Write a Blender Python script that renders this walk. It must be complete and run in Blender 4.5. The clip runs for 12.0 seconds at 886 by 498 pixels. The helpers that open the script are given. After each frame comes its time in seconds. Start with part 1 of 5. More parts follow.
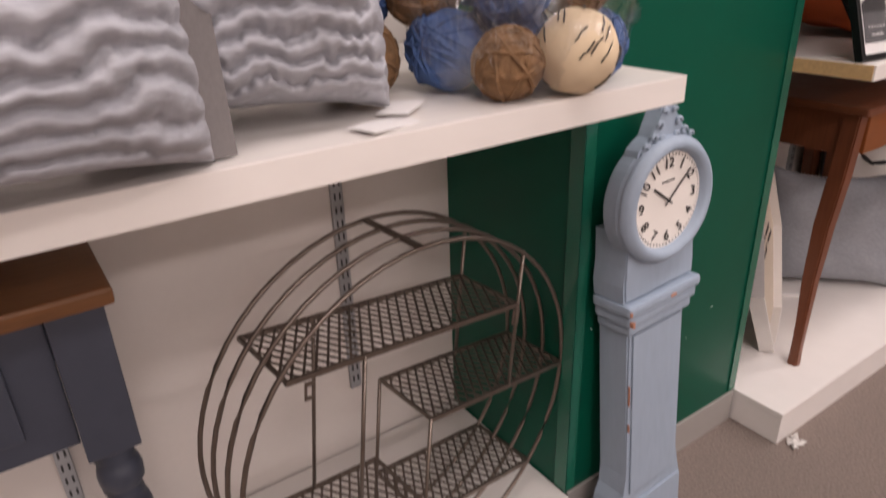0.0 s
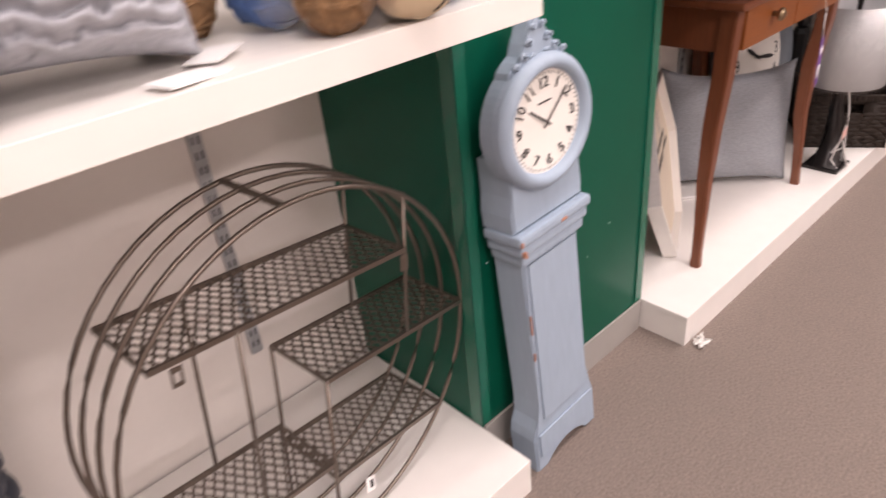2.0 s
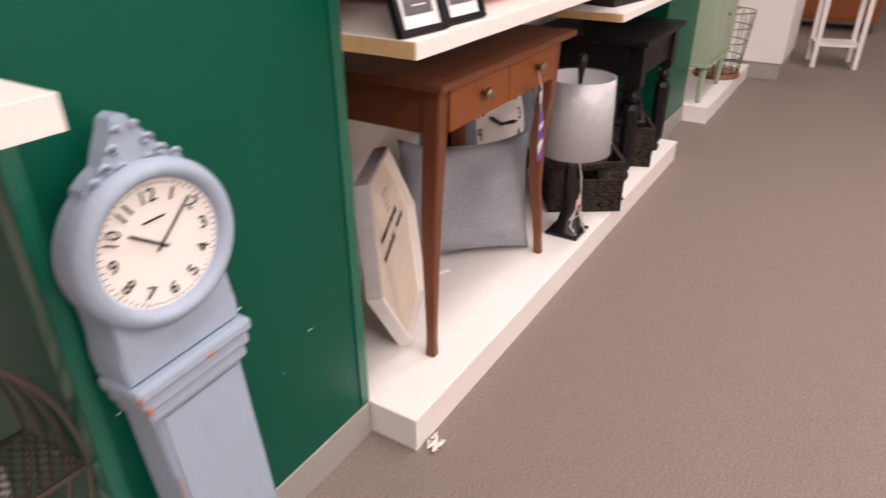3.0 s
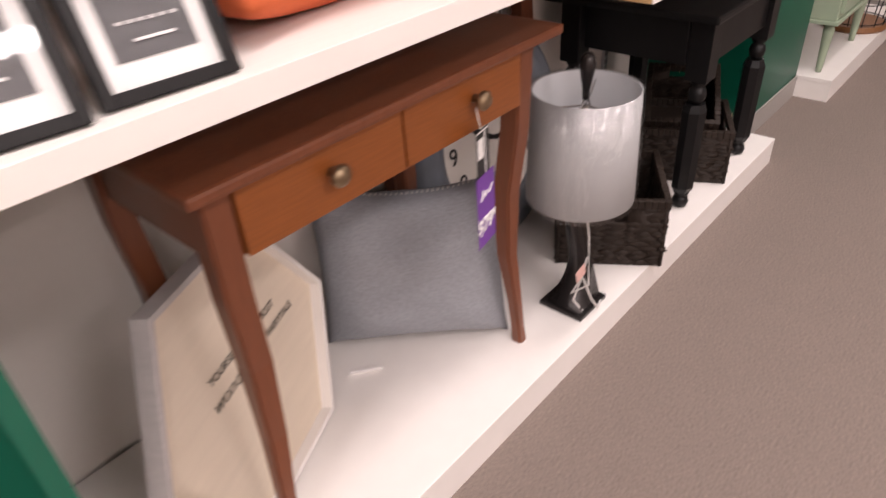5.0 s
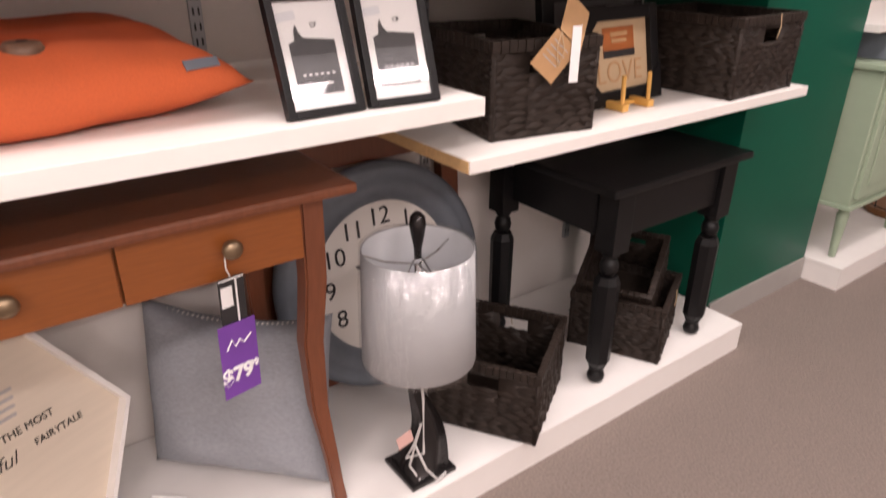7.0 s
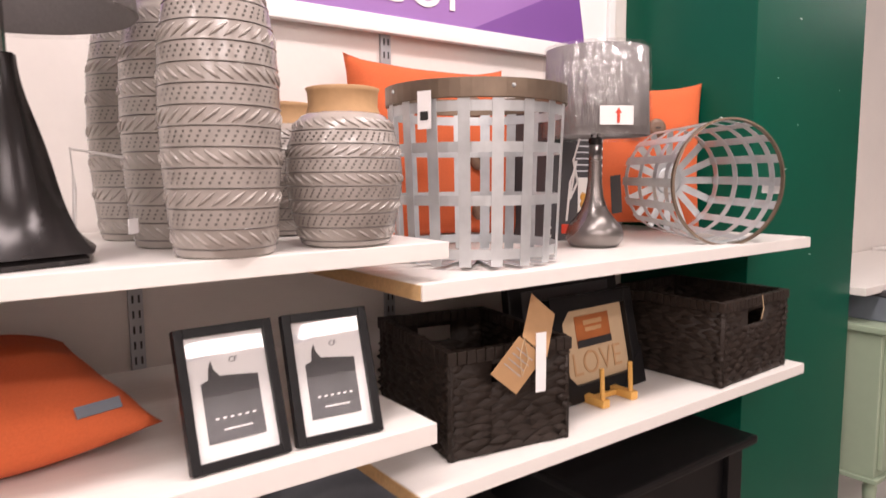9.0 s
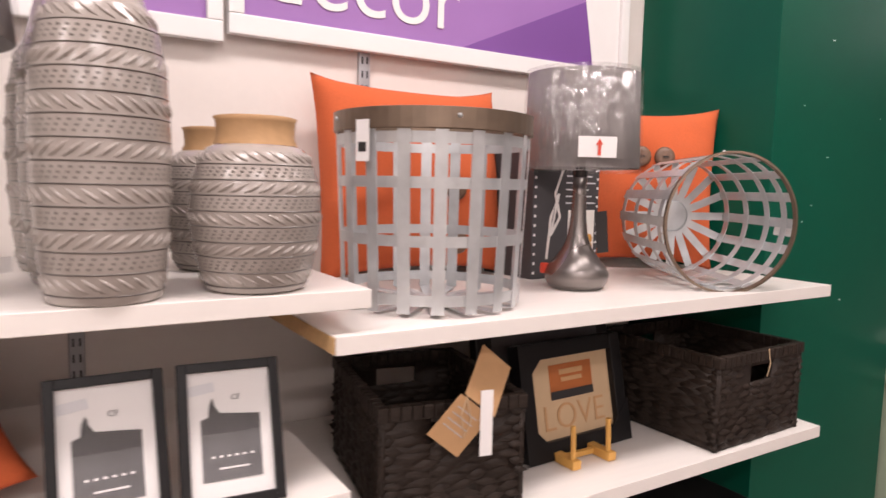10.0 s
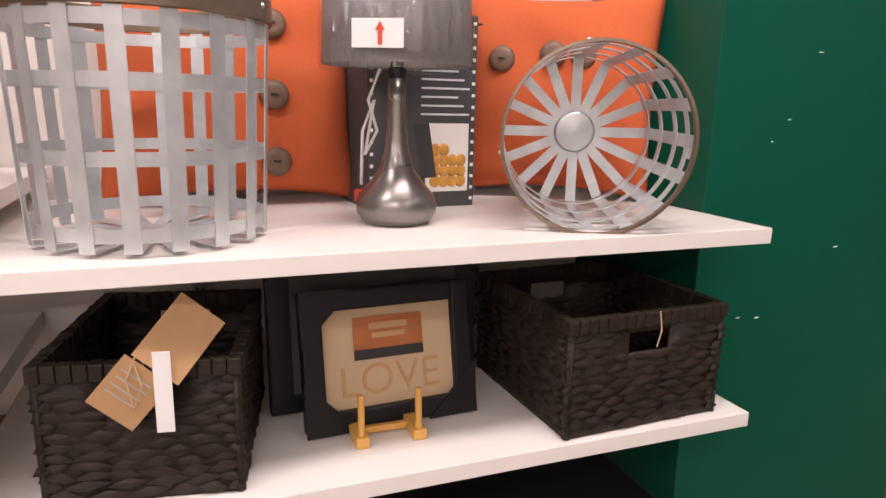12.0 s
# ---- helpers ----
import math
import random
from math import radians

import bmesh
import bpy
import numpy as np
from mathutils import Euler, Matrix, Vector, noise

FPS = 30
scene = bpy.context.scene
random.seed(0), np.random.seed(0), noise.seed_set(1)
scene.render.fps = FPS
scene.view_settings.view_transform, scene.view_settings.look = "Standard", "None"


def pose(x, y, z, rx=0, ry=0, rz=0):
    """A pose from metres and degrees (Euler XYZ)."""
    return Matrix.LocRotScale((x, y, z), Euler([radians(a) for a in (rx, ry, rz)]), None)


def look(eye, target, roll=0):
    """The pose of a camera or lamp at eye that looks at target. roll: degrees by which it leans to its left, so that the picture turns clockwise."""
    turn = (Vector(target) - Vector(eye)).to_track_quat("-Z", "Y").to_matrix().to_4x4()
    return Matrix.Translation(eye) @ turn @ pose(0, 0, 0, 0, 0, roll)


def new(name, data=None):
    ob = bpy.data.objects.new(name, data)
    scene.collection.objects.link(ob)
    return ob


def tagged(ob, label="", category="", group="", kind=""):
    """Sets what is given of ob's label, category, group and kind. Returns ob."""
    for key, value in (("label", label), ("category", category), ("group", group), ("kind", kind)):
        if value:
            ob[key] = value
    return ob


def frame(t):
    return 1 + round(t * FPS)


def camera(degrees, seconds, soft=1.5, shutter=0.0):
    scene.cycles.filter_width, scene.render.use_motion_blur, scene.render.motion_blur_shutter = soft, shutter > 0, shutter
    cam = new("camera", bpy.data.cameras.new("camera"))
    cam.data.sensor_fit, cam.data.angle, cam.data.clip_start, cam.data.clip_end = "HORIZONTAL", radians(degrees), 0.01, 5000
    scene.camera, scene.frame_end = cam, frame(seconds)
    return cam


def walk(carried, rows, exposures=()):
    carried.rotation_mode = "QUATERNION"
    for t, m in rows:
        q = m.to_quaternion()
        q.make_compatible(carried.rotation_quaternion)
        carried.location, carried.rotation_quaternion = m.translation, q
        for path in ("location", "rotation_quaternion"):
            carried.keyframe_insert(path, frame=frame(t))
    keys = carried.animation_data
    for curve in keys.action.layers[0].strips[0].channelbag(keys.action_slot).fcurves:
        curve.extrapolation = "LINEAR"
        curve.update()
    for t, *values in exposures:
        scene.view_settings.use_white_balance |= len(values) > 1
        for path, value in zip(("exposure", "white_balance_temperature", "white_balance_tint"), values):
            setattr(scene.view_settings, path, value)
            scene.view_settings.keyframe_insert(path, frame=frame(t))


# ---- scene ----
cam = camera(67.4, 12.0, shutter=0.5)
PATH = [
    (0, (-1.544, -0.681, 1.283), (-0.526, 0.826, 0.451), -2.0),
    (0.5, (-1.561, -0.682, 1.258), (-0.552, 0.732, 0.267), -1.9),
    (1, (-1.557, -0.682, 1.252), (-0.521, 0.676, 0.212), -2.0),
    (1.5, (-1.523, -0.68, 1.246), (-0.468, 0.647, 0.185), -3.6),
    (2, (-1.427, -0.676, 1.266), (-0.314, 0.632, 0.241), -6.1),
    (2.5, (-1.198, -0.681, 1.275), (0.172, 0.389, 0.286), -1.4),
    (3, (-1.023, -0.727, 1.268), (0.468, 0.208, 0.318), -0.4),
    (3.2, (-0.946, -0.706, 1.259), (0.571, 0.195, 0.318), -1.3),
    (4.8, (-0.172, -0.602, 1.246), (1.12, 0.49, 0.143), -2.8),
    (5, (-0.058, -0.62, 1.252), (1.139, 0.515, 0.121), -4.2),
    (5.5, (0.139, -0.674, 1.256), (1.336, 0.567, 0.242), -4.2),
    (6, (0.325, -0.79, 1.267), (1.449, 0.531, 0.27), 1.6),
    (6.5, (0.424, -0.916, 1.278), (1.491, 0.483, 0.327), 0.9),
    (7, (0.473, -0.96, 1.288), (1.55, 0.496, 0.44), 0.4),
    (7.5, (0.498, -0.954, 1.327), (1.624, 0.586, 0.73), 0.4),
    (7.7, (0.517, -0.952, 1.351), (1.66, 0.608, 0.844), -0.1),
    (9.3, (0.711, -0.85, 1.435), (1.865, 0.774, 1.252), 0.1),
    (9.5, (0.75, -0.863, 1.452), (1.848, 0.798, 1.267), -0.4),
    (10, (0.886, -0.867, 1.461), (1.927, 0.83, 1.271), 1.3),
    (10.5, (1.047, -0.902, 1.462), (2.054, 0.809, 1.219), 2.1),
    (11, (1.18, -0.894, 1.412), (2.114, 0.851, 1.126), 0.3),
    (11.5, (1.372, -0.844, 1.412), (2.265, 0.914, 1.08), 2.0),
    (12, (1.551, -0.875, 1.444), (2.244, 0.953, 1.02), 1.2),
]
walk(cam, [(t, look(eye, target, roll)) for t, eye, target, roll in PATH],
     [(0, -0.73), (0.5, -0.3), (1.5, -0.06), (2.5, -0.18), (3, -0.2), (5, -0.26), (6.5, -0.27), (7.5, -0.06), (9.5, -0.37), (10.5, -0.52), (12, -0.46)])

# ---- light ----
world = bpy.data.worlds.new("store_air")
world.use_nodes = True
world.node_tree.nodes["Background"].inputs[0].default_value = (1.0, 0.93, 0.88, 1)
world.node_tree.nodes["Background"].inputs[1].default_value = 0.12
scene.world = world
scene.view_settings.exposure = 0.0


def ceiling_lamp(x, y, watts, sx=1.2, sy=0.3):
    data = bpy.data.lights.new("ceiling_tube", "AREA")
    data.shape, data.size, data.size_y, data.energy = "RECTANGLE", sx, sy, watts
    data.color = (1.0, 0.875, 0.865)
    ob = new("ceiling_tube", data)
    ob.location = (x, y, 3.06)
    return ob


# all unseen; the y = -4.2 row is added as fill under the shelves
LAMPS = [(-1.6, -0.9, 34), (0.4, -0.6, 38), (2.1, -0.5, 48), (4.6, -1.2, 22), (7.5, -1.2, 34), (-1.8, -2.5, 46), (0.6, -2.5, 42), (3.0, -2.5, 24), (-2.0, -4.2, 84), (0.4, -4.2, 66), (2.8, -4.2, 36)]
for lx, ly, lw in LAMPS:
    ceiling_lamp(lx, ly, lw)


# ---- materials ----
def mat(name, color, rough=0.5, metal=0.0, var=0.08, scale=30.0, bump=0.1, dist=0.002, stretch=(1, 1, 1), coat=0.0, piece=0.0, alpha=1.0, blotch=0.05):
    """Two scales of noise vary the colour and the roughness; a bump gives the grain."""
    m = bpy.data.materials.new(name)
    m.use_nodes = True
    nt = m.node_tree
    b = nt.nodes["Principled BSDF"]
    tc = nt.nodes.new("ShaderNodeTexCoord")
    mp = nt.nodes.new("ShaderNodeMapping")
    mp.inputs["Scale"].default_value = stretch
    nt.links.new(tc.outputs["Object"], mp.inputs["Vector"])
    n1 = nt.nodes.new("ShaderNodeTexNoise")
    n1.inputs["Scale"].default_value = scale
    n1.inputs["Detail"].default_value = 5
    n2 = nt.nodes.new("ShaderNodeTexNoise")
    n2.inputs["Scale"].default_value = max(scale / 12, 1.2)
    n2.inputs["Detail"].default_value = 3
    for n in (n1, n2):
        nt.links.new(mp.outputs["Vector"], n.inputs["Vector"])
    hsv = nt.nodes.new("ShaderNodeHueSaturation")
    hsv.inputs["Color"].default_value = (*color, 1)
    a = nt.nodes.new("ShaderNodeMath")
    a.operation = "MULTIPLY_ADD"
    a.inputs[1].default_value, a.inputs[2].default_value = var * 2.5, 1 - var * 1.25 - blotch * 1.25
    nt.links.new(n1.outputs["Fac"], a.inputs[0])
    c = nt.nodes.new("ShaderNodeMath")
    c.operation = "MULTIPLY_ADD"
    c.inputs[1].default_value = blotch * 2.5
    nt.links.new(n2.outputs["Fac"], c.inputs[0])
    nt.links.new(a.outputs[0], c.inputs[2])
    last = c
    if piece:
        info = nt.nodes.new("ShaderNodeObjectInfo")
        d = nt.nodes.new("ShaderNodeMath")
        d.operation = "MULTIPLY_ADD"
        d.inputs[1].default_value = piece
        nt.links.new(info.outputs["Random"], d.inputs[0])
        nt.links.new(c.outputs[0], d.inputs[2])
        last = d
    nt.links.new(last.outputs[0], hsv.inputs["Value"])
    nt.links.new(hsv.outputs["Color"], b.inputs["Base Color"])
    r = nt.nodes.new("ShaderNodeMath")
    r.operation = "MULTIPLY_ADD"
    r.inputs[1].default_value, r.inputs[2].default_value = 0.16, max(rough - 0.08, 0.03)
    nt.links.new(n2.outputs["Fac"], r.inputs[0])
    nt.links.new(r.outputs[0], b.inputs["Roughness"])
    b.inputs["Metallic"].default_value = metal
    b.inputs["Coat Weight"].default_value = coat
    b.inputs["Coat Roughness"].default_value = 0.15
    if alpha < 1:
        b.inputs["Alpha"].default_value = alpha
    if bump:
        bp = nt.nodes.new("ShaderNodeBump")
        bp.inputs["Strength"].default_value, bp.inputs["Distance"].default_value = bump, dist
        nt.links.new(n1.outputs["Fac"], bp.inputs["Height"])
        nt.links.new(bp.outputs["Normal"], b.inputs["Normal"])
    return m


M = {
    "wall": mat("white_wall_paint", (0.74, 0.69, 0.65), 0.6, var=0.02, scale=60, bump=0.08),
    "green": mat("green_gloss_paint", (0.0020, 0.080, 0.047), 0.34, var=0.05, scale=14, bump=0.12, dist=0.001),
    "plinth": mat("white_laminate", (0.80, 0.765, 0.735), 0.38, var=0.03, scale=18, bump=0.04),
    "shelf": mat("white_shelf_laminate", (0.79, 0.75, 0.71), 0.36, var=0.04, scale=26, stretch=(0.4, 3, 1), bump=0.04),
    "chip": mat("raw_particle_edge", (0.56, 0.36, 0.17), 0.75, var=0.2, scale=160, bump=0.3),
    "carpet": mat("taupe_carpet", (0.21, 0.168, 0.145), 0.95, var=0.42, scale=150, bump=0.9, dist=0.006, blotch=0.06),
    "base": mat("grey_vinyl_base", (0.33, 0.31, 0.29), 0.5, var=0.05, scale=20),
    "ceil": mat("ceiling_tile", (0.72, 0.69, 0.66), 0.8, var=0.06, scale=70),
    "guard": mat("clear_corner_guard", (0.012, 0.13, 0.08), 0.2, var=0.03, coat=0.3, bump=0.02),
    "steel": mat("slotted_steel", (0.42, 0.43, 0.45), 0.4, 0.6, var=0.06, scale=40),
    "slot": mat("dark_slot", (0.03, 0.03, 0.03), 0.7),
    "bronze": mat("brushed_bronze_wire", (0.20, 0.165, 0.14), 0.38, 0.85, var=0.12, scale=60),
    "blue": mat("chalky_blue_paint", (0.315, 0.385, 0.475), 0.55, var=0.07, scale=25, bump=0.15, stretch=(3, 3, 0.6)),
    "worn": mat("worn_red_brown", (0.42, 0.20, 0.13), 0.7, var=0.2, scale=90),
    "dial": mat("cream_dial", (0.80, 0.76, 0.71), 0.6, var=0.03, scale=12),
    "ink": mat("black_ink", (0.02, 0.018, 0.018), 0.6, var=0.02),
    "oak": mat("brown_wood_top", (0.20, 0.085, 0.03), 0.42, var=0.22, scale=24, stretch=(0.5, 7, 3), bump=0.1),
    "navy": mat("blue_grey_paint", (0.05, 0.058, 0.083), 0.45, var=0.1, scale=35, bump=0.1),
    "cherry": mat("reddish_console_wood", (0.25, 0.076, 0.018), 0.34, var=0.2, scale=22, stretch=(0.6, 4, 8), bump=0.06),
    "darkcherry": mat("reddish_leg_wood_and_shaded_top", (0.17, 0.055, 0.025), 0.36, var=0.2, scale=22, stretch=(7, 7, 0.6), bump=0.06),
    "knob": mat("aged_brass", (0.30, 0.22, 0.14), 0.36, 0.9, var=0.15, scale=70),
    "black": mat("black_satin_wood", (0.008, 0.0075, 0.008), 0.38, var=0.15, scale=50, bump=0.08),
    "blackmetal": mat("black_lamp_metal", (0.03, 0.026, 0.026), 0.25, 0.5, var=0.1, scale=30),
    "weave": mat("dark_banana_leaf", (0.026, 0.018, 0.014), 0.5, var=0.5, scale=90, bump=0.5, dist=0.003, stretch=(1, 1, 3), blotch=0.25),
    "grey_cloth": mat("grey_blue_woven_cloth", (0.28, 0.29, 0.315), 0.95, var=0.22, scale=230, bump=0.6, dist=0.003, stretch=(0.35, 1, 1), blotch=0.1),
    "ruffle": mat("grey_ruffled_fabric", (0.40, 0.405, 0.44), 0.6, var=0.15, scale=70, bump=0.5, dist=0.004, stretch=(1, 1, 3)),
    "orange": mat("orange_cotton", (0.57, 0.115, 0.035), 0.9, var=0.09, scale=260, bump=0.4, dist=0.002, blotch=0.06),
    "button": mat("coconut_button", (0.17, 0.10, 0.065), 0.5, var=0.4, scale=90),
    "stitch": mat("white_thread", (0.75, 0.73, 0.70), 0.8),
    "shade": mat("grey_lamp_shade", (0.40, 0.40, 0.405), 0.9, var=0.12, scale=160, stretch=(1, 1, 5), bump=0.3),
    "darkshade": mat("dark_grey_shade", (0.19, 0.175, 0.172), 0.85, var=0.1, scale=160, bump=0.3),
    "inner": mat("pale_shade_lining", (0.66, 0.67, 0.69), 0.7, var=0.03),
    "chrome": mat("polished_metal", (0.55, 0.54, 0.53), 0.18, 1.0, var=0.04),
    "pewter": mat("pewter_lamp_body", (0.235, 0.215, 0.205), 0.28, 0.8, var=0.08, scale=12),
    "galv": mat("galvanised_strip", (0.55, 0.57, 0.58), 0.36, 0.62, var=0.2, scale=28, bump=0.06, blotch=0.15),
    "rust": mat("bronzed_strip", (0.20, 0.15, 0.11), 0.4, 0.7, var=0.2, scale=28),
    "glaze": mat("taupe_glaze", (0.36, 0.32, 0.29), 0.24, var=0.14, scale=45, coat=0.5, bump=0.1, blotch=0.1),
    "groove": mat("dark_groove_glaze", (0.11, 0.095, 0.085), 0.35, var=0.1, coat=0.3),
    "tan": mat("raw_tan_clay", (0.45, 0.27, 0.13), 0.75, var=0.1, scale=90, bump=0.2),
    "mount": mat("white_mat_board", (0.80, 0.79, 0.78), 0.7, var=0.01),
    "photo": mat("grey_photo_print", (0.10, 0.10, 0.105), 0.5, var=0.5, scale=25, stretch=(1, 1, 3), blotch=0.3, bump=0),
    "photo_dark": mat("dark_photo_print", (0.035, 0.035, 0.038), 0.5, var=0.3, scale=30, bump=0),
    "kraft": mat("kraft_card", (0.46, 0.27, 0.13), 0.8, var=0.07, scale=60, bump=0.1),
    "matte": mat("tan_mat_board", (0.50, 0.36, 0.22), 0.8, var=0.05, scale=40),
    "sunset": mat("orange_sunset_print", (0.38, 0.12, 0.035), 0.4, var=0.3, scale=8, stretch=(1, 1, 4), bump=0, blotch=0.2),
    "pine": mat("yellow_pine", (0.66, 0.36, 0.09), 0.45, var=0.12, scale=30, stretch=(4, 4, 0.6)),
    "paper": mat("white_paper", (0.80, 0.78, 0.77), 0.7, var=0.02),
    "pink": mat("pink_paper", (0.72, 0.45, 0.40), 0.7, var=0.03),
    "purple": mat("purple_card", (0.145, 0.045, 0.285), 0.5, var=0.04),
    "sign": mat("lilac_sign_print", (0.315, 0.16, 0.43), 0.45, var=0.06, scale=5, bump=0),
    "signdark": mat("deep_purple_print", (0.19, 0.075, 0.30), 0.45, var=0.06, scale=5, bump=0),
    "frame_white": mat("white_sign_frame", (0.80, 0.79, 0.78), 0.35, var=0.02),
    "red": mat("red_print", (0.62, 0.06, 0.03), 0.5, var=0.03),
    "cream": mat("cream_wood_panel", (0.66, 0.57, 0.46), 0.65, var=0.06, scale=16, stretch=(0.5, 2, 4), bump=0.08),
    "greywood": mat("grey_side_wood", (0.42, 0.39, 0.38), 0.7, var=0.12, scale=30, stretch=(1, 1, 4)),
    "clockgrey": mat("grey_blue_clock_rim", (0.15, 0.17, 0.20), 0.5, var=0.12, scale=30),
    "sage": mat("sage_green_paint", (0.33, 0.40, 0.29), 0.5, var=0.05, scale=20),
    "denim": mat("blue_fibre_ball", (0.05, 0.10, 0.24), 0.75, var=0.5, scale=60, bump=0.9, dist=0.006, blotch=0.3),
    "vine": mat("brown_vine_ball", (0.20, 0.11, 0.05), 0.8, var=0.6, scale=70, bump=1.0, dist=0.008, blotch=0.2),
    "birch": mat("cream_birch_ball", (0.68, 0.54, 0.36), 0.7, var=0.08, scale=30, bump=0.3),
    "box": mat("charcoal_carton", (0.065, 0.062, 0.065), 0.5, var=0.05),
    "amber": mat("amber_glass_print", (0.55, 0.27, 0.05), 0.3, var=0.4, scale=60),
    "rubber": mat("cord_plastic", (0.62, 0.60, 0.58), 0.4, var=0.03),
}


def film_mat(name="crinkled_clear_wrap", gloss=0.14, crinkle=1.0, rough=0.12):
    """Thin clear wrapping or glazing: mostly see-through, with gloss."""
    m = bpy.data.materials.new(name)
    m.use_nodes = True
    nt = m.node_tree
    nt.nodes.remove(nt.nodes["Principled BSDF"])
    tr = nt.nodes.new("ShaderNodeBsdfTransparent")
    gl = nt.nodes.new("ShaderNodeBsdfGlossy")
    gl.inputs["Roughness"].default_value = rough
    mx = nt.nodes.new("ShaderNodeMixShader")
    mx.inputs[0].default_value = gloss
    tc = nt.nodes.new("ShaderNodeTexCoord")
    mp = nt.nodes.new("ShaderNodeMapping")
    mp.inputs["Scale"].default_value = (1, 1, 0.25)
    no = nt.nodes.new("ShaderNodeTexNoise")
    no.inputs["Scale"].default_value = 28
    no.inputs["Detail"].default_value = 4
    bp = nt.nodes.new("ShaderNodeBump")
    bp.inputs["Strength"].default_value, bp.inputs["Distance"].default_value = crinkle, 0.03
    nt.links.new(tc.outputs["Object"], mp.inputs["Vector"])
    nt.links.new(mp.outputs["Vector"], no.inputs["Vector"])
    nt.links.new(no.outputs["Fac"], bp.inputs["Height"])
    nt.links.new(bp.outputs["Normal"], gl.inputs["Normal"])
    nt.links.new(tr.outputs[0], mx.inputs[1])
    nt.links.new(gl.outputs[0], mx.inputs[2])
    nt.links.new(mx.outputs[0], nt.nodes["Material Output"].inputs[0])
    return m


M["film"] = film_mat()
M["glazing"] = film_mat("flat_picture_glass", 0.035, 0.0, 0.03)
for dull in ("black", "weave", "box"):
    M[dull].node_tree.nodes["Principled BSDF"].inputs["Specular IOR Level"].default_value = 0.25
M["green"].node_tree.nodes["Principled BSDF"].inputs["Specular IOR Level"].default_value = 0.22


# ---- builders ----
def part(name, bm, material, parent=None, label="", smooth=False):
    me = bpy.data.meshes.new(name)
    bm.normal_update()
    bm.to_mesh(me)
    bm.free()
    me.materials.append(M[material])
    if smooth:
        for p in me.polygons:
            p.use_smooth = True
    ob = new(name, me)
    if parent:
        ob.parent = parent
    if label:
        ob["label"] = label
    return ob


def thing(name, m, label, category, group=""):
    ob = new(name)
    ob.empty_display_size = 0.05
    ob.matrix_basis = m
    return tagged(ob, label, category, group)


def structure(name, bm, material, label, category):
    return tagged(part(name, bm, material), label, category, "", "structure")


def add_box(bm, x0, x1, y0, y1, z0, z1, bevel=0.0, m=None):
    v = [bm.verts.new((x, y, z)) for x in (x0, x1) for y in (y0, y1) for z in (z0, z1)]
    if m is not None:
        for w in v:
            w.co = m @ w.co
    f = [bm.faces.new([v[i] for i in q]) for q in ((0, 1, 3, 2), (4, 6, 7, 5), (0, 4, 5, 1), (2, 3, 7, 6), (0, 2, 6, 4), (1, 5, 7, 3))]
    if bevel:
        edges = list({e for g in f for e in g.edges})
        bmesh.ops.bevel(bm, geom=edges, offset=bevel, segments=2, affect="EDGES", profile=0.6)
    return bm


def box(x0, x1, y0, y1, z0, z1, bevel=0.0, m=None):
    return add_box(bmesh.new(), x0, x1, y0, y1, z0, z1, bevel, m)


def lathe(profile, seg=32, bm=None, cap=True, m=None):
    """Turns (radius, height) pairs round z."""
    bm = bm or bmesh.new()
    rings = []
    for r, z in profile:
        ring = []
        for i in range(seg):
            a = 2 * math.pi * i / seg
            co = Vector((r * math.cos(a), r * math.sin(a), z))
            ring.append(bm.verts.new(m @ co if m is not None else co))
        rings.append(ring)
    for p, q in zip(rings, rings[1:]):
        for i in range(seg):
            j = (i + 1) % seg
            bm.faces.new((p[i], p[j], q[j], q[i]))
    if cap:
        bm.faces.new(rings[0][::-1])
        bm.faces.new(rings[-1])
    return bm


def tube(points, r, seg=8, closed=False, bm=None):
    bm = bm or bmesh.new()
    pts = [Vector(p) for p in points]
    rings = []
    n = len(pts)
    up = Vector((0.13, 0.21, 0.97))
    for i, p in enumerate(pts):
        a = pts[(i - 1) % n] if closed or i else p
        b = pts[(i + 1) % n] if closed or i < n - 1 else p
        d = (b - a).normalized()
        ref = up if abs(d.dot(up)) < 0.95 else Vector((1, 0, 0))
        u = d.cross(ref).normalized()
        w = d.cross(u)
        rr = r[i] if isinstance(r, (list, tuple)) else r
        rings.append([bm.verts.new(p + rr * (math.cos(2 * math.pi * k / seg) * u + math.sin(2 * math.pi * k / seg) * w)) for k in range(seg)])
    pairs = list(zip(rings, rings[1:])) + ([(rings[-1], rings[0])] if closed else [])
    for p, q in pairs:
        for k in range(seg):
            j = (k + 1) % seg
            bm.faces.new((p[k], q[k], q[j], p[j]))
    if not closed:
        bm.faces.new(rings[0])
        bm.faces.new(rings[-1][::-1])
    return bm


def prism(outline, y0, y1, bm=None, bevel=0.0):
    """A plate with an outline of (x, z) pairs, from y0 to y1."""
    bm = bm or bmesh.new()
    a = [bm.verts.new((x, y0, z)) for x, z in outline]
    b = [bm.verts.new((x, y1, z)) for x, z in outline]
    fs = [bm.faces.new(a), bm.faces.new(b[::-1])]
    n = len(a)
    for i in range(n):
        j = (i + 1) % n
        fs.append(bm.faces.new((a[j], a[i], b[i], b[j])))
    if bevel:
        bmesh.ops.bevel(bm, geom=list(fs[0].edges), offset=bevel, segments=2, affect="EDGES")
    bmesh.ops.recalc_face_normals(bm, faces=bm.faces)
    return bm


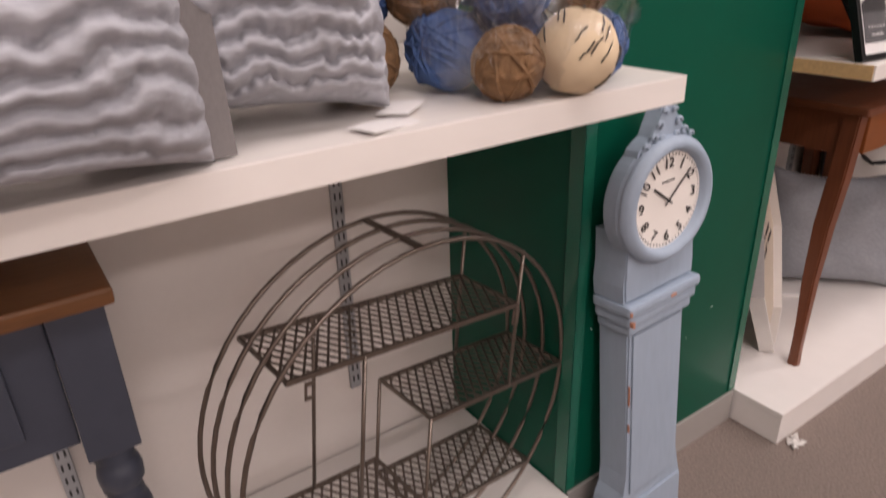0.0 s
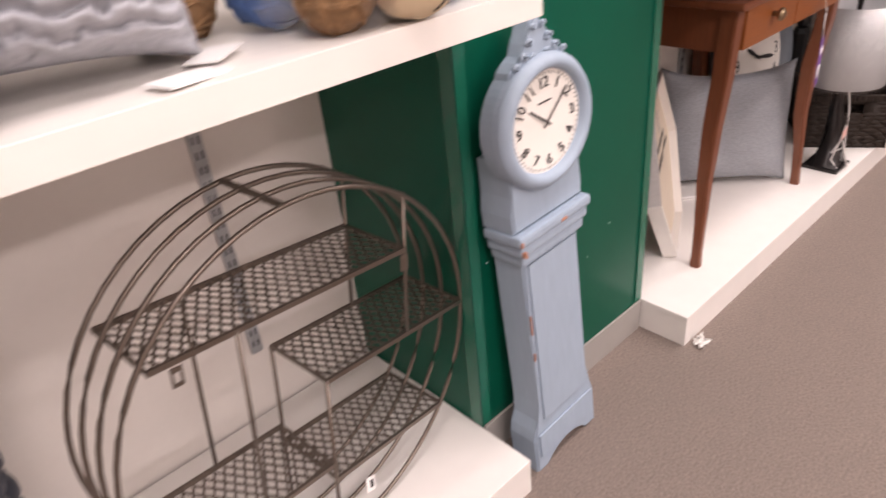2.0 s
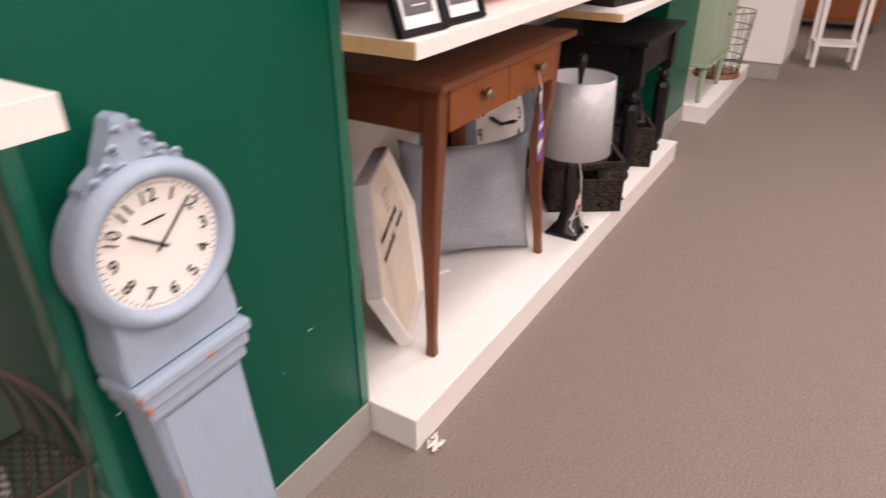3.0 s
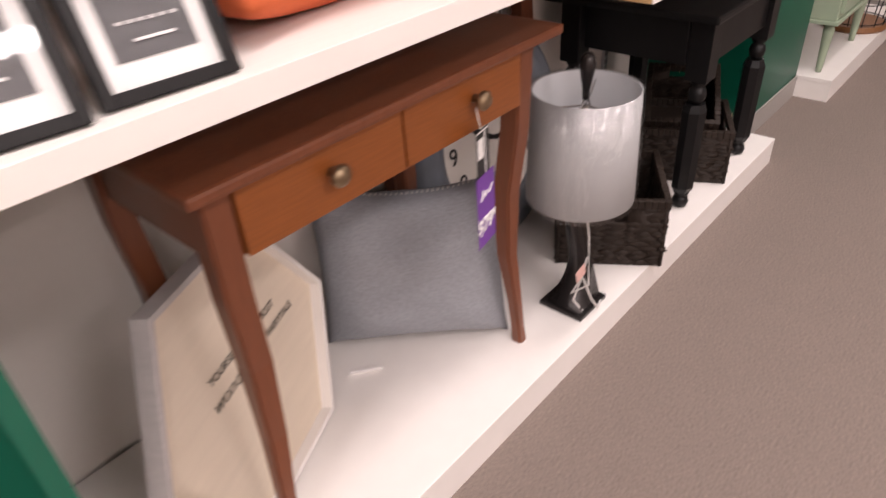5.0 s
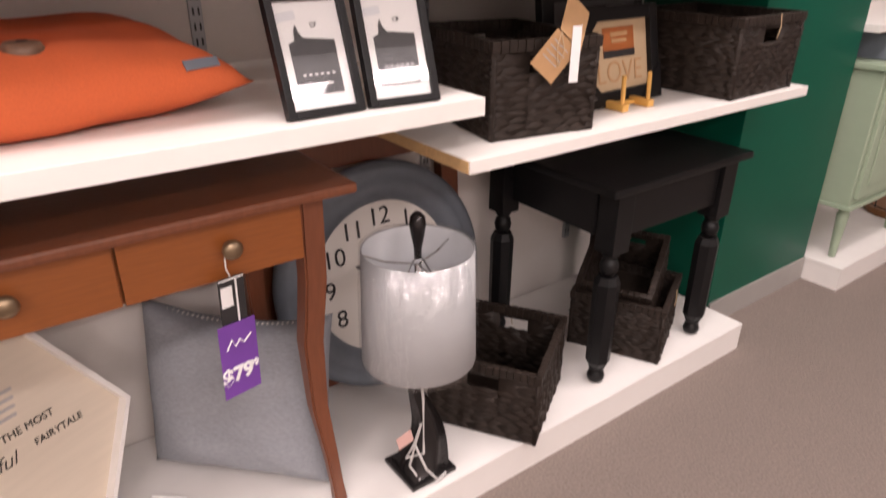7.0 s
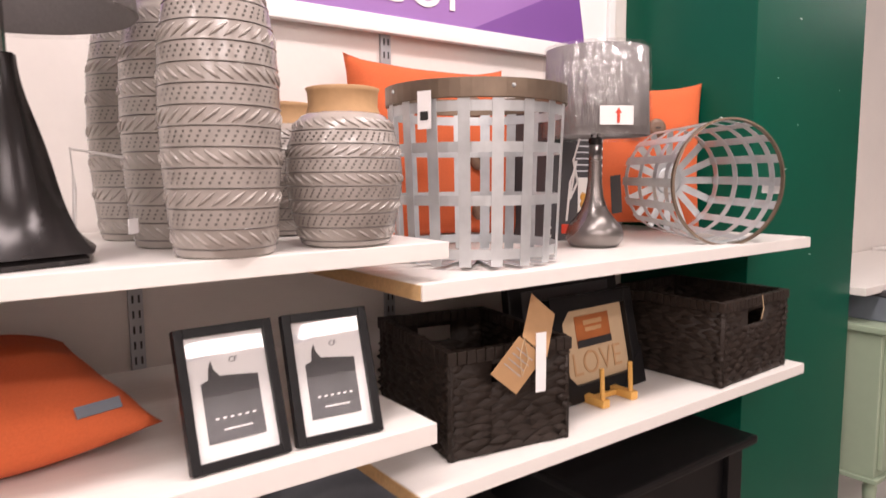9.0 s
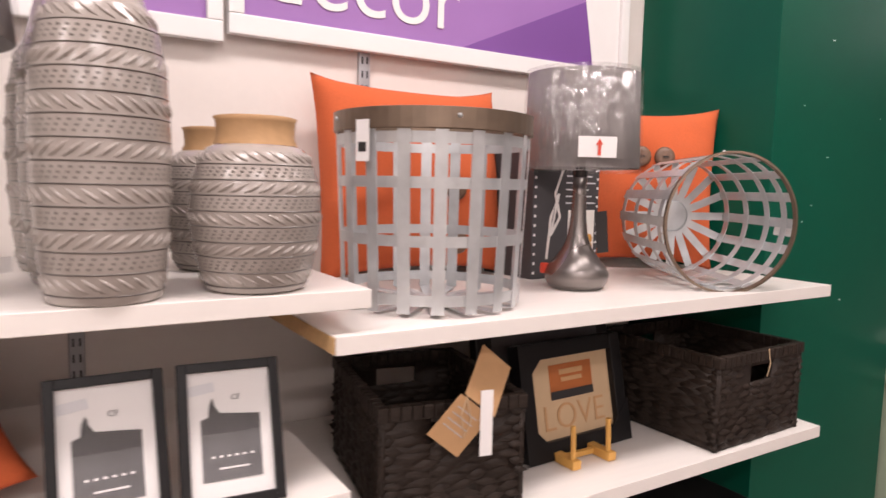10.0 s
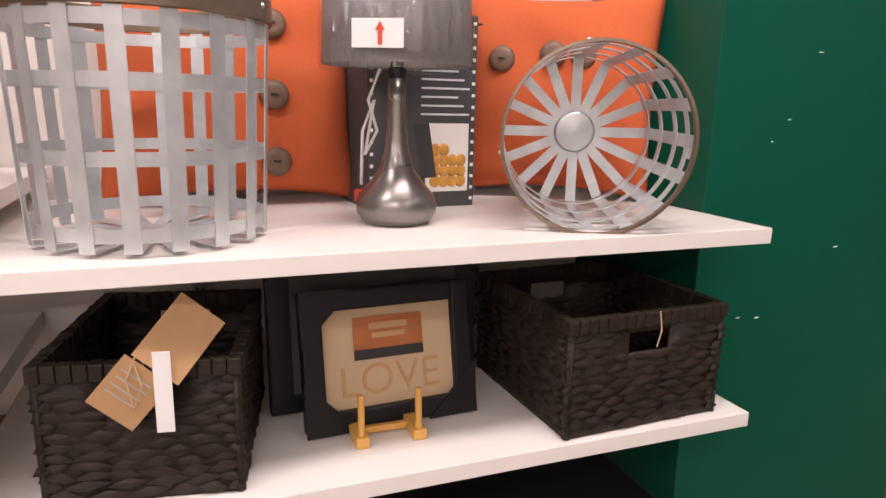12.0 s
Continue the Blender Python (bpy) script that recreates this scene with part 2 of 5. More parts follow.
def words(text, size, material, parent, m, name="lettering", depth=0.0006, extra=0.0):
    """Raised letters as a mesh, lying in the plane of m, centred."""
    cu = bpy.data.curves.new(name, "FONT")
    cu.body, cu.size, cu.extrude, cu.align_x, cu.align_y, cu.offset = text, size, depth, "CENTER", "CENTER", extra
    tmp = new("tmp_text", cu)
    bpy.context.view_layer.update()
    me = bpy.data.meshes.new_from_object(tmp.evaluated_get(bpy.context.evaluated_depsgraph_get()))
    bpy.data.objects.remove(tmp)
    me.transform(m)
    me.materials.clear()
    me.materials.append(M[material])
    ob = new(name, me)
    ob.parent = parent
    return ob


FRONT = pose(0, 0, 0, 90, 0, 0)  # letters that face -y


def pillow_bm(w, h, t, n=26, seed=0, ruffle=0.0, sag=0.0):
    """A stuffed square cushion, w by h, facing -y, standing on z = 0."""
    bm = bmesh.new()
    rnd = random.Random(seed)
    off = Vector((rnd.random() * 50, rnd.random() * 50, 0))
    for s in (-1, 1):
        grid = []
        for j in range(n + 1):
            row = []
            for i in range(n + 1):
                u, v = 2 * i / n - 1, 2 * j / n - 1
                puff = (max(0, 1 - u ** 4) * max(0, 1 - v ** 4)) ** 0.55
                pinch = 1 - 0.07 * (1 - abs(u) ** 3) * abs(v) ** 6
                x = u * w / 2 * (1 - 0.06 * (1 - v * v) * abs(u) ** 5)
                z = h / 2 + v * h / 2 * (1 - 0.05 * (1 - u * u) * abs(v) ** 5) * pinch
                y = s * t / 2 * puff
                wr = noise.noise(Vector((u * 2.2, v * 2.2, s * 3.0)) + off) * 0.05 * t * 2
                y += s * wr * puff
                if ruffle:
                    ph = v * h / 0.052 + 0.75 * noise.noise(Vector((u * 4, v * 3, 0)) + off) + 0.3 * noise.noise(Vector((u * 17, v * 6, 2)) + off)
                    y += s * ruffle * (abs(math.sin(ph * math.pi)) ** 0.7) * min(1, puff * 2)
                z -= sag * (1 - u * u) * max(0, v)
                row.append(bm.verts.new((x, y, z)))
            grid.append(row)
        for j in range(n):
            for i in range(n):
                q = (grid[j][i], grid[j][i + 1], grid[j + 1][i + 1], grid[j + 1][i])
                bm.faces.new(q if s < 0 else q[::-1])
    bmesh.ops.remove_doubles(bm, verts=bm.verts, dist=0.0006)
    return bm


# ---- the place ----
WALL_Y, PIER_Y = 0.60, 0.15
structure("floor", box(-4.5, 12, -5, 0.85, -0.1, 0), "carpet", "taupe short-pile store carpet with specks", "floor")
structure("ceiling", box(-4.5, 12, -5, 0.85, 3.1, 3.2), "ceil", "off-white tiled store ceiling", "ceiling")
structure("wall_north", box(-4.5, 12, WALL_Y, 0.85, 0, 3.1), "wall", "off-white painted display wall", "wall")
structure("wall_south", box(-4.5, 12, -5.15, -5, 0, 3.1), "wall", "plain off-white store wall", "wall")
structure("wall_west", box(-4.65, -4.5, -5, 0.85, 0, 3.1), "wall", "plain off-white store wall", "wall")
structure("wall_east", box(12, 12.15, -5, 0.85, 0, 3.1), "wall", "plain off-white store wall", "wall")


def pier(name, x0, x1, guarded):
    post = structure(name, box(x0, x1, PIER_Y, WALL_Y - 0.002, 0, 3.1, 0.002), "green", "glossy deep green painted pier between display bays", "pier")
    rs = random.Random(int(x1 * 10) + 5)
    for k in range(10):
        sx, sz, sw = rs.uniform(x0 + 0.04, x1 - 0.04), rs.uniform(0.15, 1.9), rs.uniform(0.002, 0.012)
        part("scuff", box(sx, sx + sw, PIER_Y - 0.0012, PIER_Y - 0.0002, sz, sz + rs.uniform(0.001, 0.003)), "mount", post)
    structure("baseboard", box(x0 + 0.003, x1 - 0.003, PIER_Y - 0.008, PIER_Y - 0.001, 0, 0.10, 0.002), "base", "grey vinyl baseboard on green pier", "baseboard")
    if not guarded:
        return
    g = bmesh.new()
    add_box(g, x0 - 0.003, x0 + 0.026, PIER_Y - 0.004, PIER_Y - 0.001, 0.103, 1.25)
    add_box(g, x0 - 0.004, x0 - 0.001, PIER_Y - 0.004, PIER_Y + 0.032, 0.103, 1.25)
    add_box(g, x1 - 0.026, x1 + 0.003, PIER_Y - 0.004, PIER_Y - 0.001, 0.103, 1.25)
    structure("trim", g, "guard", "clear plastic corner guard on green pier", "trim")


pier("wall_pier_1", -0.66, 0.0, True)
pier("wall_pier_2", 2.483, 3.162, False)


def plinth(name, x0, x1):
    ob = thing(name, pose(0, 0, 0), "low white laminate display plinth on the carpet", "plinth", "display plinths")
    ob["kind"] = "structure"
    part("plinth_top", box(x0, x1, -0.0, WALL_Y - 0.012, 0.082, 0.100, 0.0015), "plinth", ob)
    part("plinth_front", box(x0, x1, 0.001, 0.018, 0, 0.0815), "plinth", ob)
    part("plinth_side", box(x0 + 0.001, x0 + 0.018, 0.0185, WALL_Y - 0.012, 0, 0.0815), "plinth", ob)
    part("plinth_side", box(x1 - 0.018, x1 - 0.001, 0.0185, WALL_Y - 0.012, 0, 0.0815), "plinth", ob)


plinth("plinth_west", -3.1, -0.664)
plinth("plinth_middle", 0.004, 2.46)
plinth("plinth_east", 3.166, 4.5)


def wall_shelf(x0, x1, front, top, label, thick=0.027, chipped=True):
    ob = thing("wall_shelf", pose(x0, 0, top), label, "shelf", "wall shelves")
    w = x1 - x0
    part("board", box(0, w, front, WALL_Y - 0.012, -thick, 0, 0.0012), "shelf", ob)
    if chipped:
        part("raw_edge", box(-0.0025, -0.0005, front + 0.004, WALL_Y - 0.014, -thick + 0.001, -0.002), "chip", ob, "bare particle-board end of shelf")
    for bx in (0.33 * w, 0.8 * w):
        part("bracket", box(bx - 0.003, bx + 0.003, WALL_Y - 0.34, WALL_Y - 0.013, -thick - 0.028, -thick - 0.001), "steel", ob, "grey steel shelf bracket")
    return ob


wall_shelf(-3.0, -0.672, -0.058, 1.095, "long white laminate shelf holding grey pillows and decor balls", thick=0.04, chipped=False)
wall_shelf(0.004, 1.255, -0.03, 1.026, "white shelf with chipped end over the brown console", thick=0.034)
wall_shelf(1.228, 2.478, -0.024, 0.907, "white shelf holding dark woven baskets and a frame")
wall_shelf(0.004, 1.290, -0.018, 1.312, "upper white shelf holding grey textured vases")
wall_shelf(1.234, 2.478, -0.024, 1.249, "upper white shelf holding metal baskets and lamp")
wall_shelf(3.166, 4.45, 0.1, 1.02, "white shelf above a sage green cabinet", chipped=False)


def standard(x, z0, z1):
    ob = thing("shelf_standard", pose(x, WALL_Y, 0), "grey slotted steel shelf upright fixed on the wall", "shelf upright", "shelf uprights")
    part("channel", box(-0.014, 0.014, -0.012, -0.0005, z0, z1, 0.002), "steel", ob)
    bm = bmesh.new()
    z = z0 + 0.02
    while z < z1 - 0.03:
        for sx in (-0.006, 0.006):
            add_box(bm, sx - 0.002, sx + 0.002, -0.0128, -0.0121, z, z + 0.016)
        z += 0.032
    part("slots", bm, "slot", ob, "two rows of dark slots")


for sx in (-1.6, -0.962, 0.32, 0.945, 1.552, 2.19, 3.5):
    standard(sx, 0.28, 2.3)


# ---- west bay ----
def ring_points(cx, cz, r, y, n=56):
    return [(cx + r * math.cos(2 * math.pi * i / n), y, cz + r * math.sin(2 * math.pi * i / n)) for i in range(n)]


def lattice(x0, x1, y0, y1, z, pitch=0.021, w=0.0024):
    """A plate of crossing diagonal strips, clipped to the rectangle."""
    bm = bmesh.new()
    for s in (-1, 1):
        c = -(y1 - y0) * 1.7 if s > 0 else 0.0
        while c < (x1 - x0) + (y1 - y0) * 1.7:
            a0, a1 = 0.0, (y1 - y0)
            k = 0.62 * s
            lo, hi = a0, a1
            span = x1 - x0
            if k > 0:
                lo, hi = max(lo, (0 - c) / k), min(hi, (span - c) / k)
            else:
                lo, hi = max(lo, (span - c) / k), min(hi, (0 - c) / k)
            if hi - lo > 0.004:
                p = [(x0 + c + k * t, y0 + t) for t in (lo, hi)]
                v = [bm.verts.new((p[i][0] + dx, p[i][1], z + dz)) for i in (0, 1) for dx in (-w, w) for dz in (-0.0008, 0.0008)]
                for q in ((0, 1, 3, 2), (4, 6, 7, 5), (0, 4, 5, 1), (2, 3, 7, 6), (0, 2, 6, 4), (1, 5, 7, 3)):
                    bm.faces.new([v[i] for i in q])
            c += pitch
    return bm


def round_shelf():
    ob = thing("round_wall_shelf", pose(-1.026, 0.147, 0.477, 0, 6.6, 0) @ pose(0, 0, 0, 0, 0, 5.5), "round bronze wire shelf with perforated tiers resting on plinth", "shelf unit")
    R, D = 0.365, 0.162
    for i in range(4):
        part("hoop", tube(ring_points(0, 0, R, D * i / 3), 0.0045, 8, True), "bronze", ob, smooth=True)
    for a in (97, 262):
        c, s = R * math.cos(radians(a)), R * math.sin(radians(a))
        part("crossbar", box(c - 0.006, c + 0.006, -0.004, D + 0.004, s - 0.003, s + 0.003), "bronze", ob)
    tiers = [(-0.29, 0.203, 0.2), (0.0, 0.366, 0.018), (-0.326, 0.0, -0.172), (0.0, 0.30, -0.212)]
    for x0, x1, z in tiers:
        tier = part("perforated_tier", lattice(x0 + 0.003, x1 - 0.003, 0.003, D - 0.003, z), "bronze", ob)
        tier["kind"] = "stuff"
        rim = bmesh.new()
        add_box(rim, x0, x1, -0.003, 0.003, z - 0.007, z + 0.002)
        add_box(rim, x0, x1, D - 0.003, D + 0.003, z - 0.007, z + 0.002)
        add_box(rim, x0, x0 + 0.005, 0.0035, D - 0.0035, z - 0.006, z + 0.0015)
        add_box(rim, x1 - 0.005, x1, 0.0035, D - 0.0035, z - 0.006, z + 0.0015)
        part("tier_rim", rim, "bronze", tier)
    rods = [(-0.15, -0.172, 0.2), (0.0, -0.367, 0.018), (0.203, 0.018, 0.308)]
    for x, z0, z1 in rods:
        for y in (0.0, D):
            part("rod", tube([(x, y, z0), (x, y, z1)], 0.0038, 8), "bronze", ob, smooth=True)
    for x in (-0.25, 0.2):
        tab = bmesh.new()
        for q in ((-0.009, -0.005, -0.04, -0.008), (0.005, 0.009, -0.04, -0.008), (-0.005, 0.005, -0.04, -0.034), (-0.005, 0.005, -0.016, -0.008)):
            add_box(tab, x + q[0], x + q[1], -0.002, 0.0, 0.196 + q[2], 0.196 + q[3])
        part("hanging_tab", tab, "bronze", ob)
    tag = thing("price_tag", pose(-1.08, 0.128, 0.124, -4, 2, 0) @ Matrix.Diagonal((1.2, 1, 1.2, 1)), "purple price tag tied to the round shelf", "price tag", "price tags")
    part("card", box(-0.033, 0.033, -0.001, 0, -0.019, 0.06, 0.0), "purple", tag)
    words("$39", 0.034, "paper", tag, pose(-0.008, -0.0015, 0.004) @ FRONT, extra=0.0012)
    words("99", 0.017, "paper", tag, pose(0.024, -0.0015, 0.010) @ FRONT, extra=0.0006)
    part("script_mark", tube([(-0.018, -0.002, 0.036), (-0.01, -0.002, 0.048), (-0.006, -0.002, 0.036), (0.002, -0.002, 0.045), (0.008, -0.002, 0.037), (0.02, -0.002, 0.044)], 0.0012, 5), "paper", tag)
    lab = thing("paper_label", pose(-0.985, 0.14, 0.205, -10, 12, 0), "small white paper label on the wire shelf", "label")
    part("slip", box(-0.011, 0.011, -0.0005, 0.0005, -0.02, 0.012), "paper", lab)
    part("printed_bar", box(-0.002, 0.006, -0.0012, -0.0007, -0.012, 0.005), "ink", lab)


round_shelf()


def tall_clock():
    ob = thing("tall_case_clock", pose(-0.503, 0.066, 0, -3.4, -1.8, 1) @ Matrix.Diagonal((1.03, 1, 0.976, 1)), "pale blue painted tall clock with chipped edges against pier", "clock")
    # foot with a scalloped lower edge
    foot = [(-0.13, 0.0), (-0.085, 0.0), (-0.07, 0.022), (-0.04, 0.03), (0.0, 0.04), (0.04, 0.03), (0.07, 0.022), (0.085, 0.0), (0.13, 0.0)]
    body = foot + [(0.13, 0.10), (0.122, 0.125), (0.106, 0.15), (0.1, 0.2), (0.102, 0.575), (-0.102, 0.575), (-0.1, 0.2), (-0.106, 0.15), (-0.122, 0.125), (-0.13, 0.10)]
    part("case", prism([(0.84 * x, z) for x, z in body], -0.045, 0.03, None, 0.004), "blue", ob)
    part("plinth_board", box(-0.097, 0.097, -0.0505, -0.0455, 0.045, 0.115, 0.002), "blue", ob)
    part("front_panel", box(-0.074, 0.074, -0.0495, -0.0455, 0.15, 0.57, 0.0015), "blue", ob)
    for z, w, d in ((0.578, 0.095, 0.056), (0.603, 0.102, 0.062), (0.629, 0.108, 0.068)):
        part("moulding", box(-w, w, -d, 0.03, z, z + 0.024, 0.007), "blue", ob)
    neck = [(-0.128, 0.655), (0.128, 0.655), (0.13, 0.69), (0.122, 0.73), (0.12, 0.80), (-0.12, 0.80), (-0.122, 0.73), (-0.13, 0.69)]
    part("hood", prism([(0.8 * x, z) for x, z in neck], -0.05, 0.03, None, 0.004), "blue", ob)
    turn = pose(0, 0, 0.848, 90, 0, 0)
    part("drum", lathe([(0.122, 0.012), (0.126, 0.017), (0.127, 0.045), (0.124, 0.055)], 56, m=turn), "blue", ob, smooth=False)
    part("bezel", lathe([(0.096, 0.056), (0.100, 0.070), (0.108, 0.077), (0.118, 0.073), (0.127, 0.062), (0.1275, 0.0555)], 56, cap=False, m=turn), "blue", ob, smooth=True)
    part("dial", lathe([(0.0, 0.058), (0.098, 0.0585)], 48, cap=False, m=turn), "dial", ob, "cream clock dial")
    for i, t in enumerate(("12", "1", "2", "3", "4", "5", "6", "7", "8", "9", "10", "11")):
        a = radians(90 - 30 * i)
        words(t, 0.029, "ink", ob, pose(0.074 * math.cos(a), -0.0605, 0.848 + 0.074 * math.sin(a), 0, 0, 0) @ FRONT @ pose(0, 0, 0, 0, 0, -30 * i if i in (1, 2, 10, 11) else (180 - 30 * i if 4 <= i <= 8 else 0)), "numeral")
    ticks = bmesh.new()
    for i in range(60):
        add_box(ticks, -0.0006, 0.0006, -0.0606, -0.0596, 0.088, 0.0925 + (0.0015 if i % 5 == 0 else 0), m=pose(0, 0, 0.848, 0, 6 * i, 0))
    part("minute_marks", ticks, "ink", ob)
    for deg, ln, w in ((-52, 0.054, 0.0022), (50, 0.08, 0.0016)):
        part("clock_pointer", box(-w, w, -0.0632, -0.0622, -0.012, ln, m=pose(0, 0, 0.848, 0, deg, 0)), "ink", ob)
    part("dial_mark", box(-0.018, 0.018, -0.0606, -0.0598, 0.886, 0.889), "ink", ob, "small unreadable dial mark")
    crest = [(-0.088, 0.962), (-0.082, 0.985), (-0.062, 1.0), (-0.046, 1.008), (-0.036, 1.03), (-0.022, 1.055), (-0.012, 1.075), (0.0, 1.082), (0.012, 1.075), (0.022, 1.055), (0.036, 1.03), (0.046, 1.008), (0.062, 1.0), (0.082, 0.985), (0.088, 0.962), (0.045, 0.982), (0, 0.99), (-0.045, 0.982)]
    part("crest", prism([(0.9 * x, 0.94 + (z - 0.962) * 0.86) for x, z in crest], -0.055, -0.02, None, 0.005), "blue", ob, "carved pale blue crest")
    rnd = random.Random(4)
    for s in (-1, 1):
        for x, z, r in ((0.06, 0.965, 0.009), (0.04, 0.977, 0.010), (0.024, 0.998, 0.010), (0.011, 1.022, 0.008), (0.018, 0.972, 0.009)):
            pts = [(s * (x + (r - 0.0011 * k) * math.cos(k * 0.7)), -0.058, z + (r - 0.0011 * k) * math.sin(k * 0.7)) for k in range(10)]
            part("scroll", tube(pts, 0.0034, 7), "blue", ob, smooth=True)
    for x, z, w, h in ((-0.097, 0.607, 0.006, 0.012), (0.02, 0.634, 0.016, 0.006), (-0.104, 0.634, 0.005, 0.01), (-0.083, 0.40, 0.002, 0.05), (-0.083, 0.33, 0.002, 0.02)):
        part("worn_spot", box(x - w / 2, x + w / 2, -0.0700 if z > 0.6 else -0.0502, -0.045, z, z + h, 0.001), "worn", ob, "reddish bare wood showing through the paint")


tall_clock()


def turned_leg(bm, x, y, profile, seg=20):
    return lathe(profile, seg, bm, m=pose(x, y, 0))


def blue_table():
    ob = thing("small_table", pose(-1.905, 0.22, 0.1) @ Matrix.Diagonal((1, 1, 0.965, 1)), "blue-grey painted table with a brown wooden top", "table")
    part("top", box(-0.42, 0.435, -0.02, 0.34, 0.795, 0.822, 0.006), "oak", ob, "brown stained wooden top")
    leg = [(0.016, 0.0), (0.02, 0.03), (0.024, 0.05), (0.018, 0.06), (0.026, 0.075)]
    z = 0.085
    while z < 0.5:
        leg += [(0.023, z), (0.032, z + 0.012), (0.033, z + 0.03), (0.03, z + 0.046), (0.022, z + 0.056), (0.027, z + 0.062), (0.022, z + 0.069)]
        z += 0.076
    leg += [(0.03, z + 0.01), (0.034, 0.55)]
    for x in (-0.37, 0.385):
        for y in (0.03, 0.29):
            lg = part("leg", turned_leg(bmesh.new(), x, y, leg), "navy", ob, smooth=True)
            part("leg_block", box(x - 0.036, x + 0.036, y - 0.036, y + 0.036, 0.55, 0.794, 0.003), "navy", lg)
    for y in (0.02, 0.28):
        part("apron", box(-0.333, 0.348, y - 0.012, y + 0.012, 0.58, 0.794, 0.002), "navy", ob)
    part("drawer_front", box(-0.26, 0.29, -0.004, 0.0075, 0.62, 0.76, 0.006), "navy", ob)
    part("side_apron", box(0.373, 0.397, 0.067, 0.253, 0.58, 0.794, 0.002), "navy", ob)
    tag = thing("price_tag", pose(-1.785, 0.19, 0.52, 0, 12, 0), "purple price tag hanging from the blue table", "price tag", "price tags")
    part("card", box(-0.03, 0.03, -0.001, 0, -0.06, 0.06), "purple", tag)
    part("cord", tube([(0, 0.0, 0.06), (0.004, 0.005, 0.12), (0.0, 0.012, 0.16)], 0.001, 5), "stitch", tag)


blue_table()


def ruffled_pillow(x, y, w, h, tilt, turn, seed):
    ob = thing("ruffled_pillow", pose(x, y, 1.097, tilt, 0, turn), "silver-grey ruffled fabric pillow on the white shelf", "pillow", "ruffled pillows")
    part("cushion", pillow_bm(w, h, 0.25, 140, seed, 0.019), "ruffle", ob, smooth=True)


ruffled_pillow(-1.632, -0.065, 0.52, 0.42, -7, 6, 3)
ruffled_pillow(-1.30, 0.085, 0.36, 0.38, -12, -12, 5)
rib = thing("hanging_dial", pose(-1.365, -0.035, 1.097, -4, 0, 4), "grey ribbon with a round printed dial between pillows", "ornament")
part("band", box(-0.022, 0.016, 0.0, 0.006, 0.002, 0.17, 0.002), "darkshade", rib)
part("disc", lathe([(0.0, 0.0), (0.07, 0.001), (0.072, 0.004), (0.07, 0.008), (0.0, 0.009)], 40, cap=False, m=pose(0, 0.0, 0.235, 90, 0, 0)), "shade", rib, smooth=True)
marks = bmesh.new()
for i in range(12):
    add_box(marks, -0.003, 0.003, -0.0102, -0.0094, 0.045, 0.06, m=pose(0, 0.0, 0.235, 0, 30 * i, 0))
part("numeral_bars", marks, "ink", rib)
lab = thing("paper_label", pose(-1.165, -0.02, 1.0965, 0, 0, 20), "crumpled white paper label lying on the shelf", "label")
part("slip", box(-0.05, 0.045, -0.02, 0.02, 0.0, 0.0015, m=pose(0, 0, 0.0, 2, 4, 0)), "paper", lab)
part("slip", box(0.03, 0.09, -0.012, 0.03, 0.0025, 0.004, m=pose(0, 0, 0, -3, -3, 18)), "paper", lab)


